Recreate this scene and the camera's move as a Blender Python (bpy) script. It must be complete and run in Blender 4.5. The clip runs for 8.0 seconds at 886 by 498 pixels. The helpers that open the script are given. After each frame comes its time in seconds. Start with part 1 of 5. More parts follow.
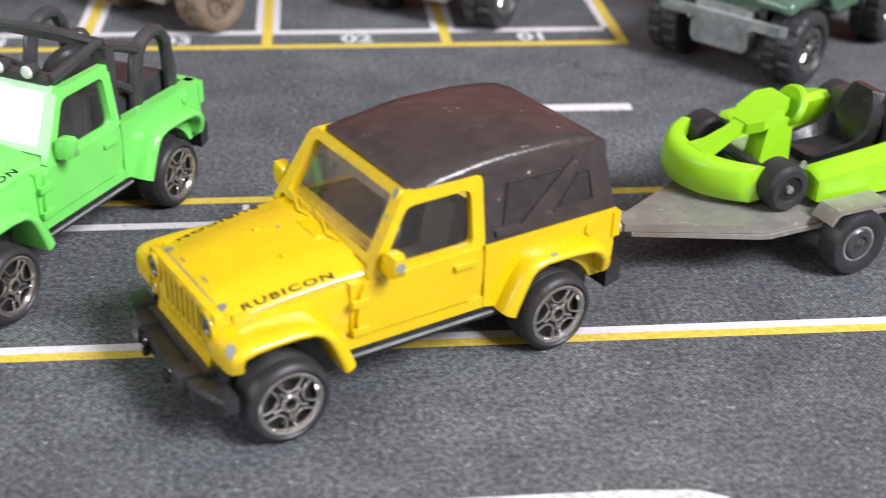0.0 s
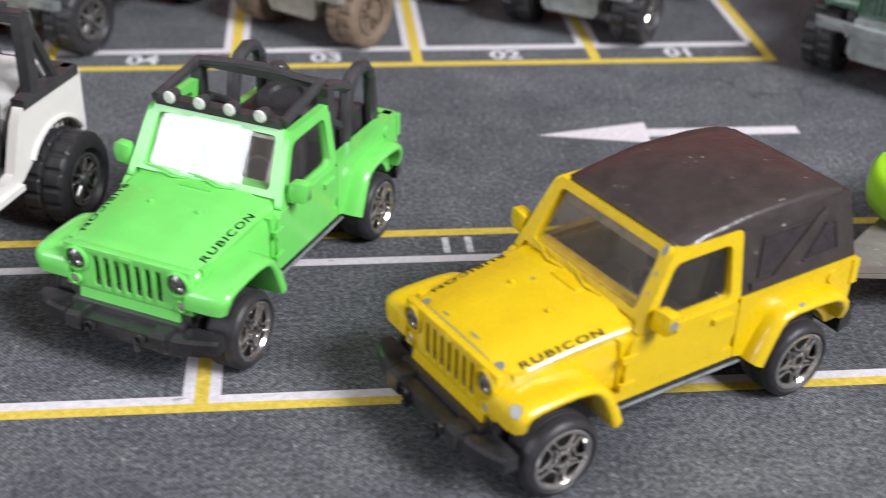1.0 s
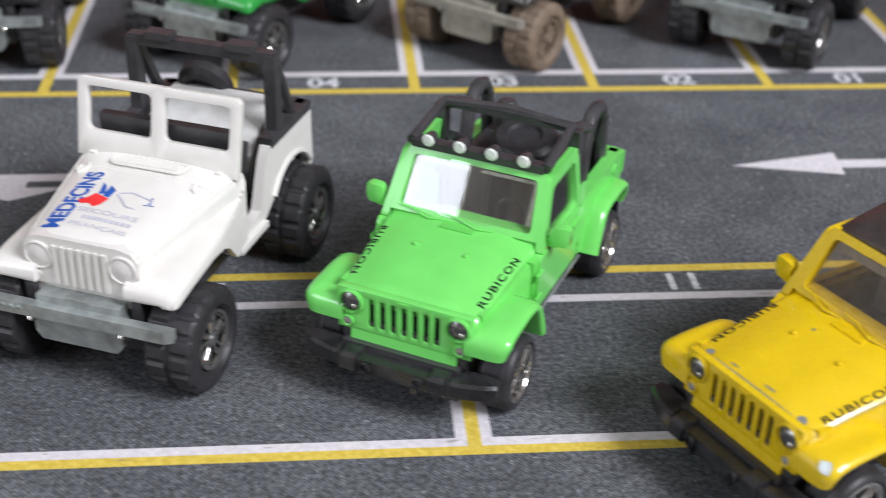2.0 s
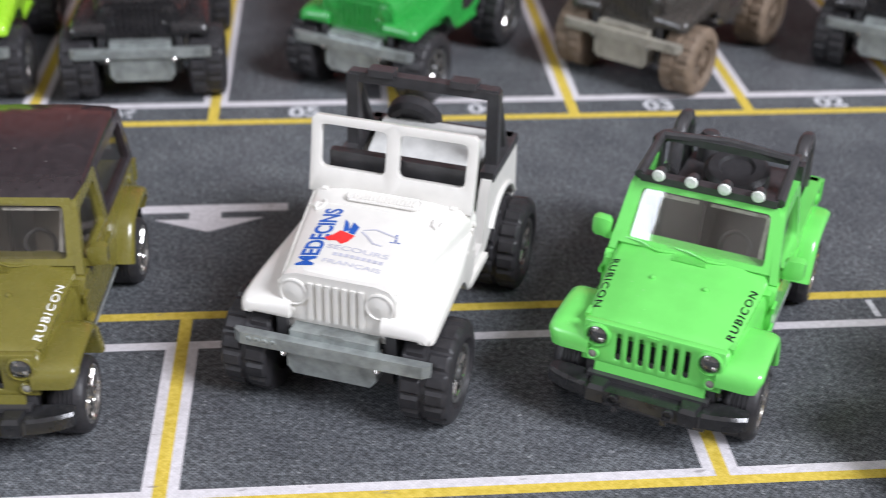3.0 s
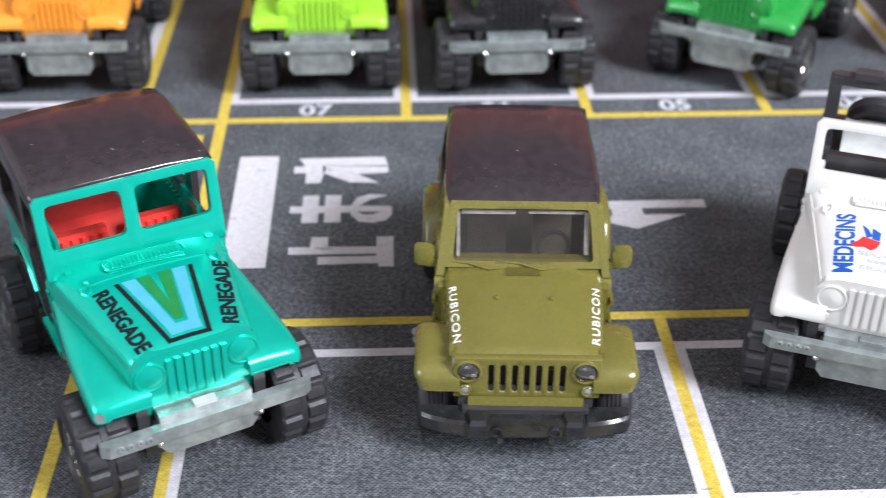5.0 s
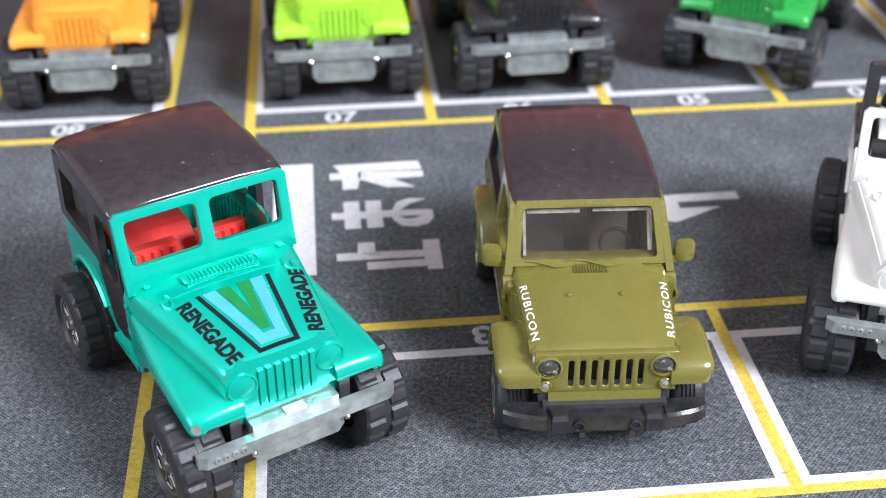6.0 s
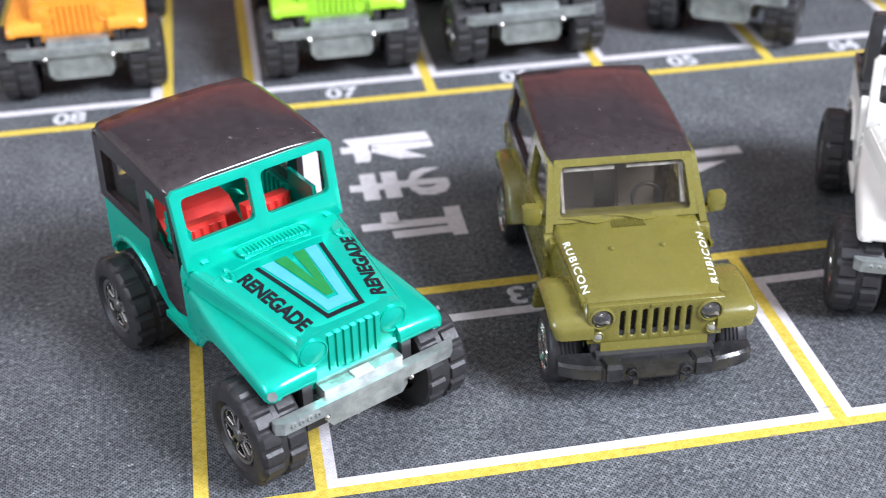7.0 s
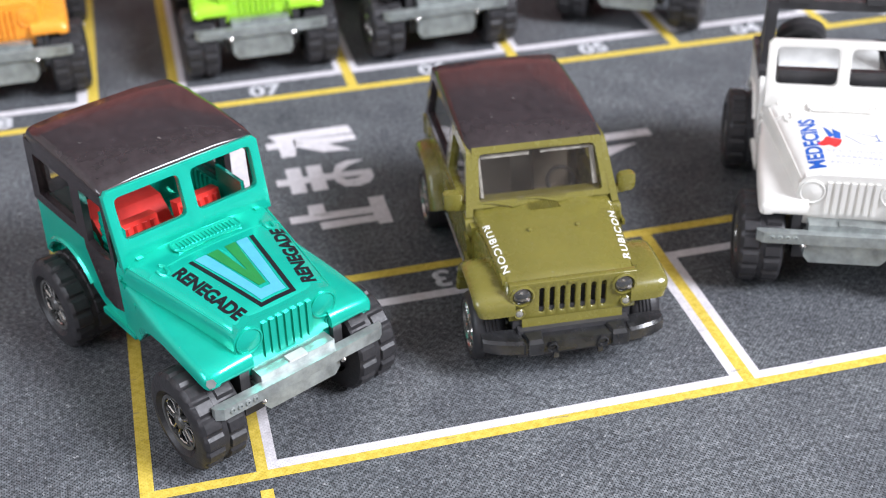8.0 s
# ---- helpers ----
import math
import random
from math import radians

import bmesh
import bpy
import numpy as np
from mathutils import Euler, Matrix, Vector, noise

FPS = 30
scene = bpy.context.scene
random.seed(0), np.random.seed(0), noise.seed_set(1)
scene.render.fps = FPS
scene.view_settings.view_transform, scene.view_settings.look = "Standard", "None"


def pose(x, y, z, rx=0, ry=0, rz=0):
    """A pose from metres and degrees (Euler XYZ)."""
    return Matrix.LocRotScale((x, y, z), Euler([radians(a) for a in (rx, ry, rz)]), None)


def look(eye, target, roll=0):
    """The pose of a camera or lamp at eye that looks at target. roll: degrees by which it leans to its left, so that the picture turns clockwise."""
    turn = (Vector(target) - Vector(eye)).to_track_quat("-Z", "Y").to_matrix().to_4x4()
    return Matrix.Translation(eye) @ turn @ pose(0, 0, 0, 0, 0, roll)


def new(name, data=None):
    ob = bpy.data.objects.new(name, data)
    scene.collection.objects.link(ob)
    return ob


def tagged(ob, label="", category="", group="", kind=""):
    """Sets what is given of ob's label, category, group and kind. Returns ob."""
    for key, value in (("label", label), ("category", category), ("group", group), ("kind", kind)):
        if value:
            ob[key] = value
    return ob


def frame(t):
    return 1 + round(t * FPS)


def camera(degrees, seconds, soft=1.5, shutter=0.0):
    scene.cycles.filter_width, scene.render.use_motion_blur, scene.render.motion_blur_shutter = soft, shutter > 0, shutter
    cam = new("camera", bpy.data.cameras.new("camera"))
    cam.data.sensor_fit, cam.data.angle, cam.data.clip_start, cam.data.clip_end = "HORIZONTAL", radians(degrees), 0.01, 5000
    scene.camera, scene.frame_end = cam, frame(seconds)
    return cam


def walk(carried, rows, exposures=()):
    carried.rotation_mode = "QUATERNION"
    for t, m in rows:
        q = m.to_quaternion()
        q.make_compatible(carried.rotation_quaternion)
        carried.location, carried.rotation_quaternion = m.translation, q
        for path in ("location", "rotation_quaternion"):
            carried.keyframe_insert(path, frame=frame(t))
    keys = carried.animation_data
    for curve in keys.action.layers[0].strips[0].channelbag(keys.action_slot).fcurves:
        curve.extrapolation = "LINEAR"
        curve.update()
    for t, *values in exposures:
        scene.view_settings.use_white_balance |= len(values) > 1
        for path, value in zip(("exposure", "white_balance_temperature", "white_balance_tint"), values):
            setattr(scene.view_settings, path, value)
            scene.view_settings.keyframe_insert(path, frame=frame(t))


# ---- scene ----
cam = camera(38.28, 8.0, soft=0.95, shutter=0.4)
PATH = [
    (0, (-0.03057, 0.00012, 0.09689), (-0.01073, 0.17436, 0.00073), 1.47),
    (0.5, (-0.04550, 0.00427, 0.10168), (-0.02515, 0.17673, 0.00248), 1.67),
    (1, (-0.06311, 0.00797, 0.10606), (-0.04363, 0.17976, 0.00552), 1.58),
    (1.5, (-0.07990, 0.01061, 0.10948), (-0.06149, 0.18152, 0.00724), 1.83),
    (2, (-0.09865, 0.01289, 0.11452), (-0.08148, 0.18347, 0.01153), 1.79),
    (2.2, (-0.10568, 0.01359, 0.11564), (-0.08981, 0.18450, 0.01299), 1.35),
    (3.5, (-0.15092, 0.01485, 0.12280), (-0.13498, 0.18482, 0.01862), 1.07),
    (4, (-0.17022, 0.01603, 0.12404), (-0.15637, 0.18516, 0.01821), 0.87),
    (4.5, (-0.18884, 0.01718, 0.12681), (-0.17709, 0.18600, 0.02022), 0.85),
    (5, (-0.20431, 0.01987, 0.12611), (-0.19592, 0.18816, 0.01836), 0.42),
    (6.3, (-0.22796, 0.01751, 0.12801), (-0.20756, 0.18482, 0.02036), -0.53),
    (6.5, (-0.23191, 0.01646, 0.12758), (-0.20948, 0.18275, 0.01875), -0.66),
    (7, (-0.24239, 0.01574, 0.12776), (-0.21385, 0.18040, 0.01788), -1.01),
    (7.5, (-0.24289, 0.01135, 0.13126), (-0.20703, 0.17394, 0.02044), -1.59),
    (8, (-0.24338, 0.00738, 0.13215), (-0.20419, 0.16900, 0.02105), -1.27),
]
EXPOSURES = [(0, -0.31, 6950, 14), (1.0, -0.53, 6850, 14), (2.0, -0.71, 6720, 13), (3.5, -0.43, 6580, 13), (4.5, -0.26, 6480, 12), (5.2, -0.18, 6420, 12), (6.3, 0.06, 6380, 12), (7.2, 0.07, 6380, 13), (8, -0.09, 6600, 13)]
walk(cam, [(t, look(eye, target, roll)) for t, eye, target, roll in PATH], EXPOSURES)
cam.data.dof.use_dof = True
cam.data.dof.focus_distance, cam.data.dof.aperture_fstop = 0.186, 25.0

# ---- world, lamps, exposure ----
scene.view_settings.exposure = 0.0
world = bpy.data.worlds.new("room_light")
world.use_nodes = True
scene.world = world
world.node_tree.nodes["Background"].inputs[0].default_value = (0.9, 0.95, 1.0, 1)
world.node_tree.nodes["Background"].inputs[1].default_value = 0.05


def area_lamp(name, eye, target, wide, high, watts, color):
    data = bpy.data.lights.new(name, "AREA")
    data.shape, data.size, data.size_y, data.energy, data.color = "RECTANGLE", wide, high, watts, color
    ob = new(name, data)
    ob.matrix_world = look(eye, target)
    return tagged(ob, "soft white room light on the play mat", "lamp", kind="structure")


LAMP_AT, LAMP_TO = (0.86, -0.62, 1.10), (-0.1, 0.2, 0)
area_lamp("ceiling_lamp", LAMP_AT, LAMP_TO, 0.58, 0.58, 66, (0.92, 0.98, 1.085))
# area light standing in for the unseen window, set in its wall opening
area_lamp("window_light", (-1.53, -0.49, 0.81), (0.0, -0.49, 0.81), 0.86, 0.70, 23, (0.86, 0.95, 1.08))

# ---- materials ----


def nodes_of(name):
    m = bpy.data.materials.new(name)
    m.use_nodes = True
    nt = m.node_tree
    return m, nt, nt.nodes["Principled BSDF"]


def tex_noise(nt, scale, detail=4.0, rough=0.6):
    co = nt.nodes.new("ShaderNodeTexCoord")
    n = nt.nodes.new("ShaderNodeTexNoise")
    n.inputs["Scale"].default_value, n.inputs["Detail"].default_value, n.inputs["Roughness"].default_value = scale, detail, rough
    nt.links.new(co.outputs["Object"], n.inputs["Vector"])
    return n


def ramp(nt, src, a, b, ca, cb):
    r = nt.nodes.new("ShaderNodeValToRGB")
    r.color_ramp.elements[0].position, r.color_ramp.elements[1].position = a, b
    r.color_ramp.elements[0].color, r.color_ramp.elements[1].color = (*ca, 1), (*cb, 1)
    nt.links.new(src, r.inputs[0])
    return r.outputs[0]


def mixed(nt, fac, a, b, mode="MIX"):
    m = nt.nodes.new("ShaderNodeMix")
    m.data_type, m.blend_type = "RGBA", mode
    for sock, v in ((m.inputs[0], fac), (m.inputs[6], a), (m.inputs[7], b)):
        if isinstance(v, (int, float)):
            sock.default_value = v
        elif isinstance(v, tuple):
            sock.default_value = (*v, 1)
        else:
            nt.links.new(v, sock)
    return m.outputs[2]


def bumped(nt, bsdf, height, strength, distance):
    b = nt.nodes.new("ShaderNodeBump")
    b.inputs["Strength"].default_value, b.inputs["Distance"].default_value = strength, distance
    nt.links.new(height, b.inputs["Height"])
    nt.links.new(b.outputs[0], bsdf.inputs["Normal"])


def math_node(nt, op, a, b=None):
    m = nt.nodes.new("ShaderNodeMath")
    m.operation = op
    for sock, v in zip(m.inputs, (a, b)):
        if v is None:
            continue
        if isinstance(v, (int, float)):
            sock.default_value = v
        else:
            nt.links.new(v, sock)
    return m.outputs[0]


def paint(name, color, rough=0.28, coat=0.35, metal=0.0, spec=0.5):
    """Die-cast enamel: slightly uneven gloss and dust specks."""
    m, nt, p = nodes_of(name)
    dark = tuple(c * 0.93 for c in color)
    base = mixed(nt, ramp(nt, tex_noise(nt, 260).outputs[0], 0.35, 0.7, (0, 0, 0), (1, 1, 1)), dark, color)
    specks = ramp(nt, tex_noise(nt, 1500, 2.0).outputs[0], 0.73, 0.77, (0, 0, 0), (1, 1, 1))
    base = mixed(nt, math_node(nt, "MULTIPLY", specks, 0.25), base, (0.55, 0.53, 0.5))
    nt.links.new(base, p.inputs["Base Color"])
    nt.links.new(math_node(nt, "ADD", math_node(nt, "MULTIPLY", tex_noise(nt, 500).outputs[0], 0.16), rough - 0.08), p.inputs["Roughness"])
    p.inputs["Coat Weight"].default_value, p.inputs["Coat Roughness"].default_value = coat, 0.06
    p.inputs["Metallic"].default_value = metal
    p.inputs["Specular IOR Level"].default_value = spec
    bumped(nt, p, tex_noise(nt, 300, 2.0).outputs[0], 0.03, 0.0004)
    return m


def plain(name, color, rough=0.5, metal=0.0, vary=0.25, scale=400.0, bump=0.15, spec=0.5, dust=0.0):
    m, nt, p = nodes_of(name)
    lo, hi = tuple(c * (1 - vary) for c in color), tuple(min(1, c * (1 + vary)) for c in color)
    base = ramp(nt, tex_noise(nt, scale, 5.0).outputs[0], 0.3, 0.7, lo, hi)
    if dust:
        specks = ramp(nt, tex_noise(nt, 700, 2.0).outputs[0], 0.72, 0.75, (0, 0, 0), (1, 1, 1))
        base = mixed(nt, math_node(nt, "MULTIPLY", specks, dust), base, (0.5, 0.46, 0.42))
    nt.links.new(base, p.inputs["Base Color"])
    nt.links.new(math_node(nt, "ADD", math_node(nt, "MULTIPLY", tex_noise(nt, scale * 2.3).outputs[0], 0.2), rough - 0.1), p.inputs["Roughness"])
    p.inputs["Metallic"].default_value = metal
    p.inputs["Specular IOR Level"].default_value = spec
    bumped(nt, p, tex_noise(nt, scale * 1.7, 3.0).outputs[0], bump, 0.0004)
    return m


def glass(name, tint, dust=0.02, gloss_least=0.06):
    """Thin clear plastic: tinted see-through, mirror gloss by angle, a little dust."""
    m, nt, p = nodes_of(name)
    clear = nt.nodes.new("ShaderNodeBsdfTransparent")
    clear.inputs[0].default_value = (*tint, 1)
    gloss = nt.nodes.new("ShaderNodeBsdfGlossy")
    gloss.inputs["Roughness"].default_value = 0.04
    bumped(nt, gloss, tex_noise(nt, 90, 2.0).outputs[0], 0.06, 0.0006)
    angle = nt.nodes.new("ShaderNodeLayerWeight")
    rise = math_node(nt, "MULTIPLY", math_node(nt, "POWER", angle.outputs["Facing"], 5.0), 1.0 - gloss_least)
    pane = nt.nodes.new("ShaderNodeMixShader")
    nt.links.new(math_node(nt, "ADD", rise, gloss_least), pane.inputs[0])
    nt.links.new(clear.outputs[0], pane.inputs[1])
    nt.links.new(gloss.outputs[0], pane.inputs[2])
    p.inputs["Base Color"].default_value, p.inputs["Roughness"].default_value = (0.5, 0.47, 0.42, 1), 0.6
    dirty = nt.nodes.new("ShaderNodeMixShader")
    specks = ramp(nt, tex_noise(nt, 900, 3.0).outputs[0], 0.45, 0.8, (0, 0, 0), (1, 1, 1))
    nt.links.new(math_node(nt, "ADD", math_node(nt, "MULTIPLY", specks, dust * 3), dust), dirty.inputs[0])
    nt.links.new(pane.outputs[0], dirty.inputs[1])
    nt.links.new(p.outputs[0], dirty.inputs[2])
    nt.links.new(dirty.outputs[0], nt.nodes["Material Output"].inputs["Surface"])
    return m


YELLOW = paint("yellow_enamel", (0.66, 0.455, 0.004), coat=0.45)
GREEN = paint("bright_green_enamel", (0.148, 0.63, 0.123), rough=0.24, coat=0.45, spec=0.4)
OLIVE = paint("olive_enamel", (0.155, 0.136, 0.026), rough=0.27, coat=0.55)
TEAL = paint("teal_metallic_enamel", (0.0, 0.52, 0.38), rough=0.22, coat=0.3, metal=0.42, spec=0.35)
WHITE = paint("off_white_enamel", (0.70, 0.68, 0.635), rough=0.33)
ORANGE = paint("orange_enamel", (0.85, 0.32, 0.035))
LIME = paint("lime_enamel", (0.34, 0.68, 0.035))
BLACK_PAINT = paint("black_enamel", (0.016, 0.015, 0.016))
DARK_GREEN = paint("dark_green_enamel", (0.02, 0.30, 0.05))
KHAKI_DARK = paint("dark_drab_enamel", (0.045, 0.04, 0.035))
GREY_GREEN = paint("grey_green_enamel", (0.06, 0.12, 0.08))
ROOF_BLACK = plain("black_roof_plastic", (0.032, 0.025, 0.027), rough=0.17, scale=600, bump=0.01, spec=0.6, dust=0.2)
SOFT_TOP = plain("black_soft_top_plastic", (0.040, 0.031, 0.029), rough=0.32, scale=350, bump=0.35, spec=0.65, dust=0.6)
PLASTIC = plain("black_plastic", (0.040, 0.039, 0.041), rough=0.34)
RUBBER = plain("black_tyre_rubber", (0.027, 0.026, 0.028), rough=0.42, scale=900, spec=0.3)
TAN_RUBBER = plain("brown_muddy_tyre", (0.16, 0.115, 0.08), rough=0.7, scale=500)
BUMPER_BLACK = plain("worn_black_bumper", (0.019, 0.019, 0.020), rough=0.24, vary=0.5, scale=350, spec=0.5)
STEEL = plain("bare_grey_die_cast_metal", (0.31, 0.335, 0.325), rough=0.36, metal=0.5, vary=0.36, scale=300)
DULL_STEEL = plain("dull_beige_metal", (0.33, 0.31, 0.26), rough=0.55, metal=0.3, vary=0.25, scale=300)
CHROME = plain("chromed_rim", (0.55, 0.53, 0.50), rough=0.16, metal=0.92, vary=0.15, scale=900, bump=0.05)
HUB_GREY = plain("dark_grey_hub_plastic", (0.07, 0.07, 0.068), rough=0.32)
DARK_RIM = plain("dark_rim_plastic", (0.014, 0.013, 0.013), rough=0.35)
INTERIOR = plain("dark_interior_plastic", (0.055, 0.05, 0.048), rough=0.4)
BROWN_PLASTIC = plain("brown_grey_interior_plastic", (0.10, 0.085, 0.068), rough=0.35)
RED_PLASTIC = plain("red_interior_plastic", (0.80, 0.045, 0.035), rough=0.33, vary=0.1)
GREY_PLASTIC = plain("light_grey_plastic", (0.52, 0.52, 0.50), rough=0.45, vary=0.12)
SIGNAL = plain("dull_turn_signal", (0.34, 0.33, 0.29), rough=0.2, metal=0.3, vary=0.2, scale=1200)
LENS = plain("clear_lamp_lens", (0.62, 0.64, 0.60), rough=0.12, vary=0.15, scale=1200)
DARK_LENS = plain("smoked_lamp_lens", (0.17, 0.17, 0.168), rough=0.08, metal=0.85, vary=0.3, scale=1200)
CLEAR = glass("clear_window_plastic", (0.86, 0.85, 0.82), 0.005, 0.10)
# cloudy pane edge, its colour lightened to stand in for the reflected glint
LEDGE = plain("cloudy_glint_window_edge", (0.55, 0.54, 0.51), rough=0.2, vary=0.4, scale=700)
DULL_LEDGE = plain("dusty_window_edge", (0.20, 0.175, 0.145), rough=0.3, vary=0.4, scale=700)
DUSTY = glass("dusty_window_plastic", (0.93, 0.90, 0.84), 0.006)
DARK_GLASS = glass("smoked_clear_plastic", (0.74, 0.72, 0.69), 0.004)
INK_SHADE_BLACK = plain("black_print_and_shade", (0.010, 0.010, 0.014), rough=0.5, vary=0.1, spec=0.2)
INK_WHITE = plain("white_print", (0.74, 0.74, 0.70), rough=0.45, vary=0.08)
INK_BLUE = plain("blue_print", (0.010, 0.085, 0.38), rough=0.4, vary=0.1)
INK_RED = plain("red_print", (0.75, 0.03, 0.03), rough=0.4, vary=0.1)
INK_SKY = plain("light_blue_print", (0.07, 0.37, 0.50), rough=0.4, vary=0.08)
INK_GREEN = plain("green_print", (0.012, 0.20, 0.045), rough=0.4, vary=0.1)
INK_PALE = plain("faded_grey_print", (0.45, 0.45, 0.52), rough=0.5, vary=0.15)
KART_LIME = paint("lime_kart_plastic", (0.28, 0.61, 0.018), rough=0.33, coat=0.1)


def stained_metal(name):
    """Grey die-cast bed with brown stains and scratches."""
    m, nt, p = nodes_of(name)
    base = ramp(nt, tex_noise(nt, 160, 5.0).outputs[0], 0.3, 0.7, (0.23, 0.226, 0.21), (0.38, 0.372, 0.346))
    stain = ramp(nt, tex_noise(nt, 45, 4.0).outputs[0], 0.48, 0.62, (0, 0, 0), (1, 1, 1))
    base = mixed(nt, math_node(nt, "MULTIPLY", stain, 0.5), base, (0.20, 0.135, 0.09))
    marks = ramp(nt, tex_noise(nt, 900, 2.0).outputs[0], 0.66, 0.7, (0, 0, 0), (1, 1, 1))
    base = mixed(nt, math_node(nt, "MULTIPLY", marks, 0.5), base, (0.6, 0.58, 0.55))
    nt.links.new(base, p.inputs["Base Color"])
    p.inputs["Metallic"].default_value, p.inputs["Roughness"].default_value = 0.45, 0.4
    bumped(nt, p, tex_noise(nt, 500, 3.0).outputs[0], 0.2, 0.0004)
    return m


TRAILER_METAL = stained_metal("worn_grey_trailer_metal")


def weave(nt):
    """Threads of the printed cloth along and across it, with small open holes between the crossings."""
    co = nt.nodes.new("ShaderNodeTexCoord")
    turn = nt.nodes.new("ShaderNodeMapping")
    turn.inputs["Rotation"].default_value[2] = math.radians(44)
    nt.links.new(co.outputs["Object"], turn.inputs["Vector"])
    out = []
    for way, scale in (("X", 610.0), ("Y", 630.0)):
        w = nt.nodes.new("ShaderNodeTexWave")
        w.bands_direction = way
        w.inputs["Scale"].default_value, w.inputs["Distortion"].default_value = scale, 0.45
        w.inputs["Detail Scale"].default_value = 2.0
        nt.links.new(turn.outputs[0], w.inputs["Vector"])
        out.append(w.outputs[1])
    # low only where both threads dip, to paint a hole's shade there
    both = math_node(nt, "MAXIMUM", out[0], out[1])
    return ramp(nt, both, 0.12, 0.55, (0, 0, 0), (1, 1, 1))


def cloth(name, dark, light, clouds=True):
    """Printed fabric: salt-and-pepper grain, soft clouds, specks and cracks of the print, and the woven threads."""
    m, nt, p = nodes_of(name)
    threads = weave(nt)
    if clouds:
        grain = tex_noise(nt, 1250, 3.0, 0.8).outputs[0]
        base = ramp(nt, grain, 0.40, 0.64, dark, light)
        cl = ramp(nt, tex_noise(nt, 13, 5.0, 0.62).outputs[0], 0.36, 0.64, (0.74, 0.74, 0.76), (1.12, 1.12, 1.12))
        base = mixed(nt, 1.0, base, cl, "MULTIPLY")
        blot = ramp(nt, tex_noise(nt, 95, 4.0, 0.7).outputs[0], 0.36, 0.64, (0.80, 0.80, 0.82), (1.13, 1.13, 1.12))
        base = mixed(nt, 1.0, base, blot, "MULTIPLY")
        sp = ramp(nt, tex_noise(nt, 820, 3.0, 0.7).outputs[0], 0.62, 0.70, (0, 0, 0), (1, 1, 1))
        base = mixed(nt, math_node(nt, "MULTIPLY", sp, 0.6), base, (0.36, 0.365, 0.37))
        v = nt.nodes.new("ShaderNodeTexVoronoi")
        v.feature = "DISTANCE_TO_EDGE"
        v.inputs["Scale"].default_value = 15.0
        warp = tex_noise(nt, 60, 4.0)
        co = nt.nodes.new("ShaderNodeTexCoord")
        nt.links.new(mixed(nt, 0.03, co.outputs["Object"], warp.outputs[1], "ADD"), v.inputs["Vector"])
        crack = ramp(nt, v.outputs["Distance"], 0.004, 0.012, (1, 1, 1), (0, 0, 0))
        some = ramp(nt, tex_noise(nt, 22, 2.0).outputs[0], 0.56, 0.62, (0, 0, 0), (1, 1, 1))
        base = mixed(nt, math_node(nt, "MULTIPLY", math_node(nt, "MULTIPLY", crack, some), 0.5), base, (0.03, 0.03, 0.035))
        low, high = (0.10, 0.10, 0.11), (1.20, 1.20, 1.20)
    else:
        base = ramp(nt, tex_noise(nt, 900, 3.0, 0.7).outputs[0], 0.36, 0.64, dark, light)
        co = nt.nodes.new("ShaderNodeTexCoord")
        stretch = nt.nodes.new("ShaderNodeMapping")
        stretch.inputs["Scale"].default_value = (160, 700, 1)
        nt.links.new(co.outputs["Object"], stretch.inputs["Vector"])
        n = nt.nodes.new("ShaderNodeTexNoise")
        n.inputs["Scale"].default_value, n.inputs["Detail"].default_value = 1.0, 3.0
        nt.links.new(stretch.outputs[0], n.inputs["Vector"])
        worn = ramp(nt, n.outputs[0], 0.67, 0.70, (0, 0, 0), (1, 1, 1))
        base = mixed(nt, math_node(nt, "MULTIPLY", worn, 0.55), base, (0.14, 0.13, 0.12))
        low, high = (0.86, 0.86, 0.86), (1.03, 1.03, 1.03)
    # shade in the dips between threads is multiplied into the cloth colour
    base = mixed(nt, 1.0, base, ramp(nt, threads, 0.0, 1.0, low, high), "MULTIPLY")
    nt.links.new(base, p.inputs["Base Color"])
    p.inputs["Roughness"].default_value = 0.72
    p.inputs["Specular IOR Level"].default_value = 0.35
    bumped(nt, p, threads, 0.35, 0.00015)
    return m


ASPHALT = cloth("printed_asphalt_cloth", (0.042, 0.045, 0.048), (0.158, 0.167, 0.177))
LINE_WHITE = cloth("printed_white_line", (0.52, 0.495, 0.51), (0.64, 0.61, 0.63), False)
LINE_YELLOW = cloth("printed_yellow_line", (0.50, 0.36, 0.04), (0.66, 0.50, 0.095), False)
LINE_OLD = cloth("worn_white_print", (0.36, 0.36, 0.38), (0.66, 0.66, 0.68), False)
WALL_PAINT = plain("pale_wall_paint", (0.76, 0.74, 0.71), rough=0.8, vary=0.06, scale=5)
DARK_WALL = plain("dark_wall_paint", (0.19, 0.175, 0.185), rough=0.8, vary=0.1, scale=5)
FLOOR_WOOD = plain("brown_floor_boards", (0.20, 0.12, 0.07), rough=0.5, vary=0.3, scale=8)
RED_CLOTH = plain("red_curtain_cloth", (0.80, 0.27, 0.22), rough=0.8, vary=0.15, scale=30)

# ---- mesh helpers (all sizes in millimetres) ----
MM = 0.001


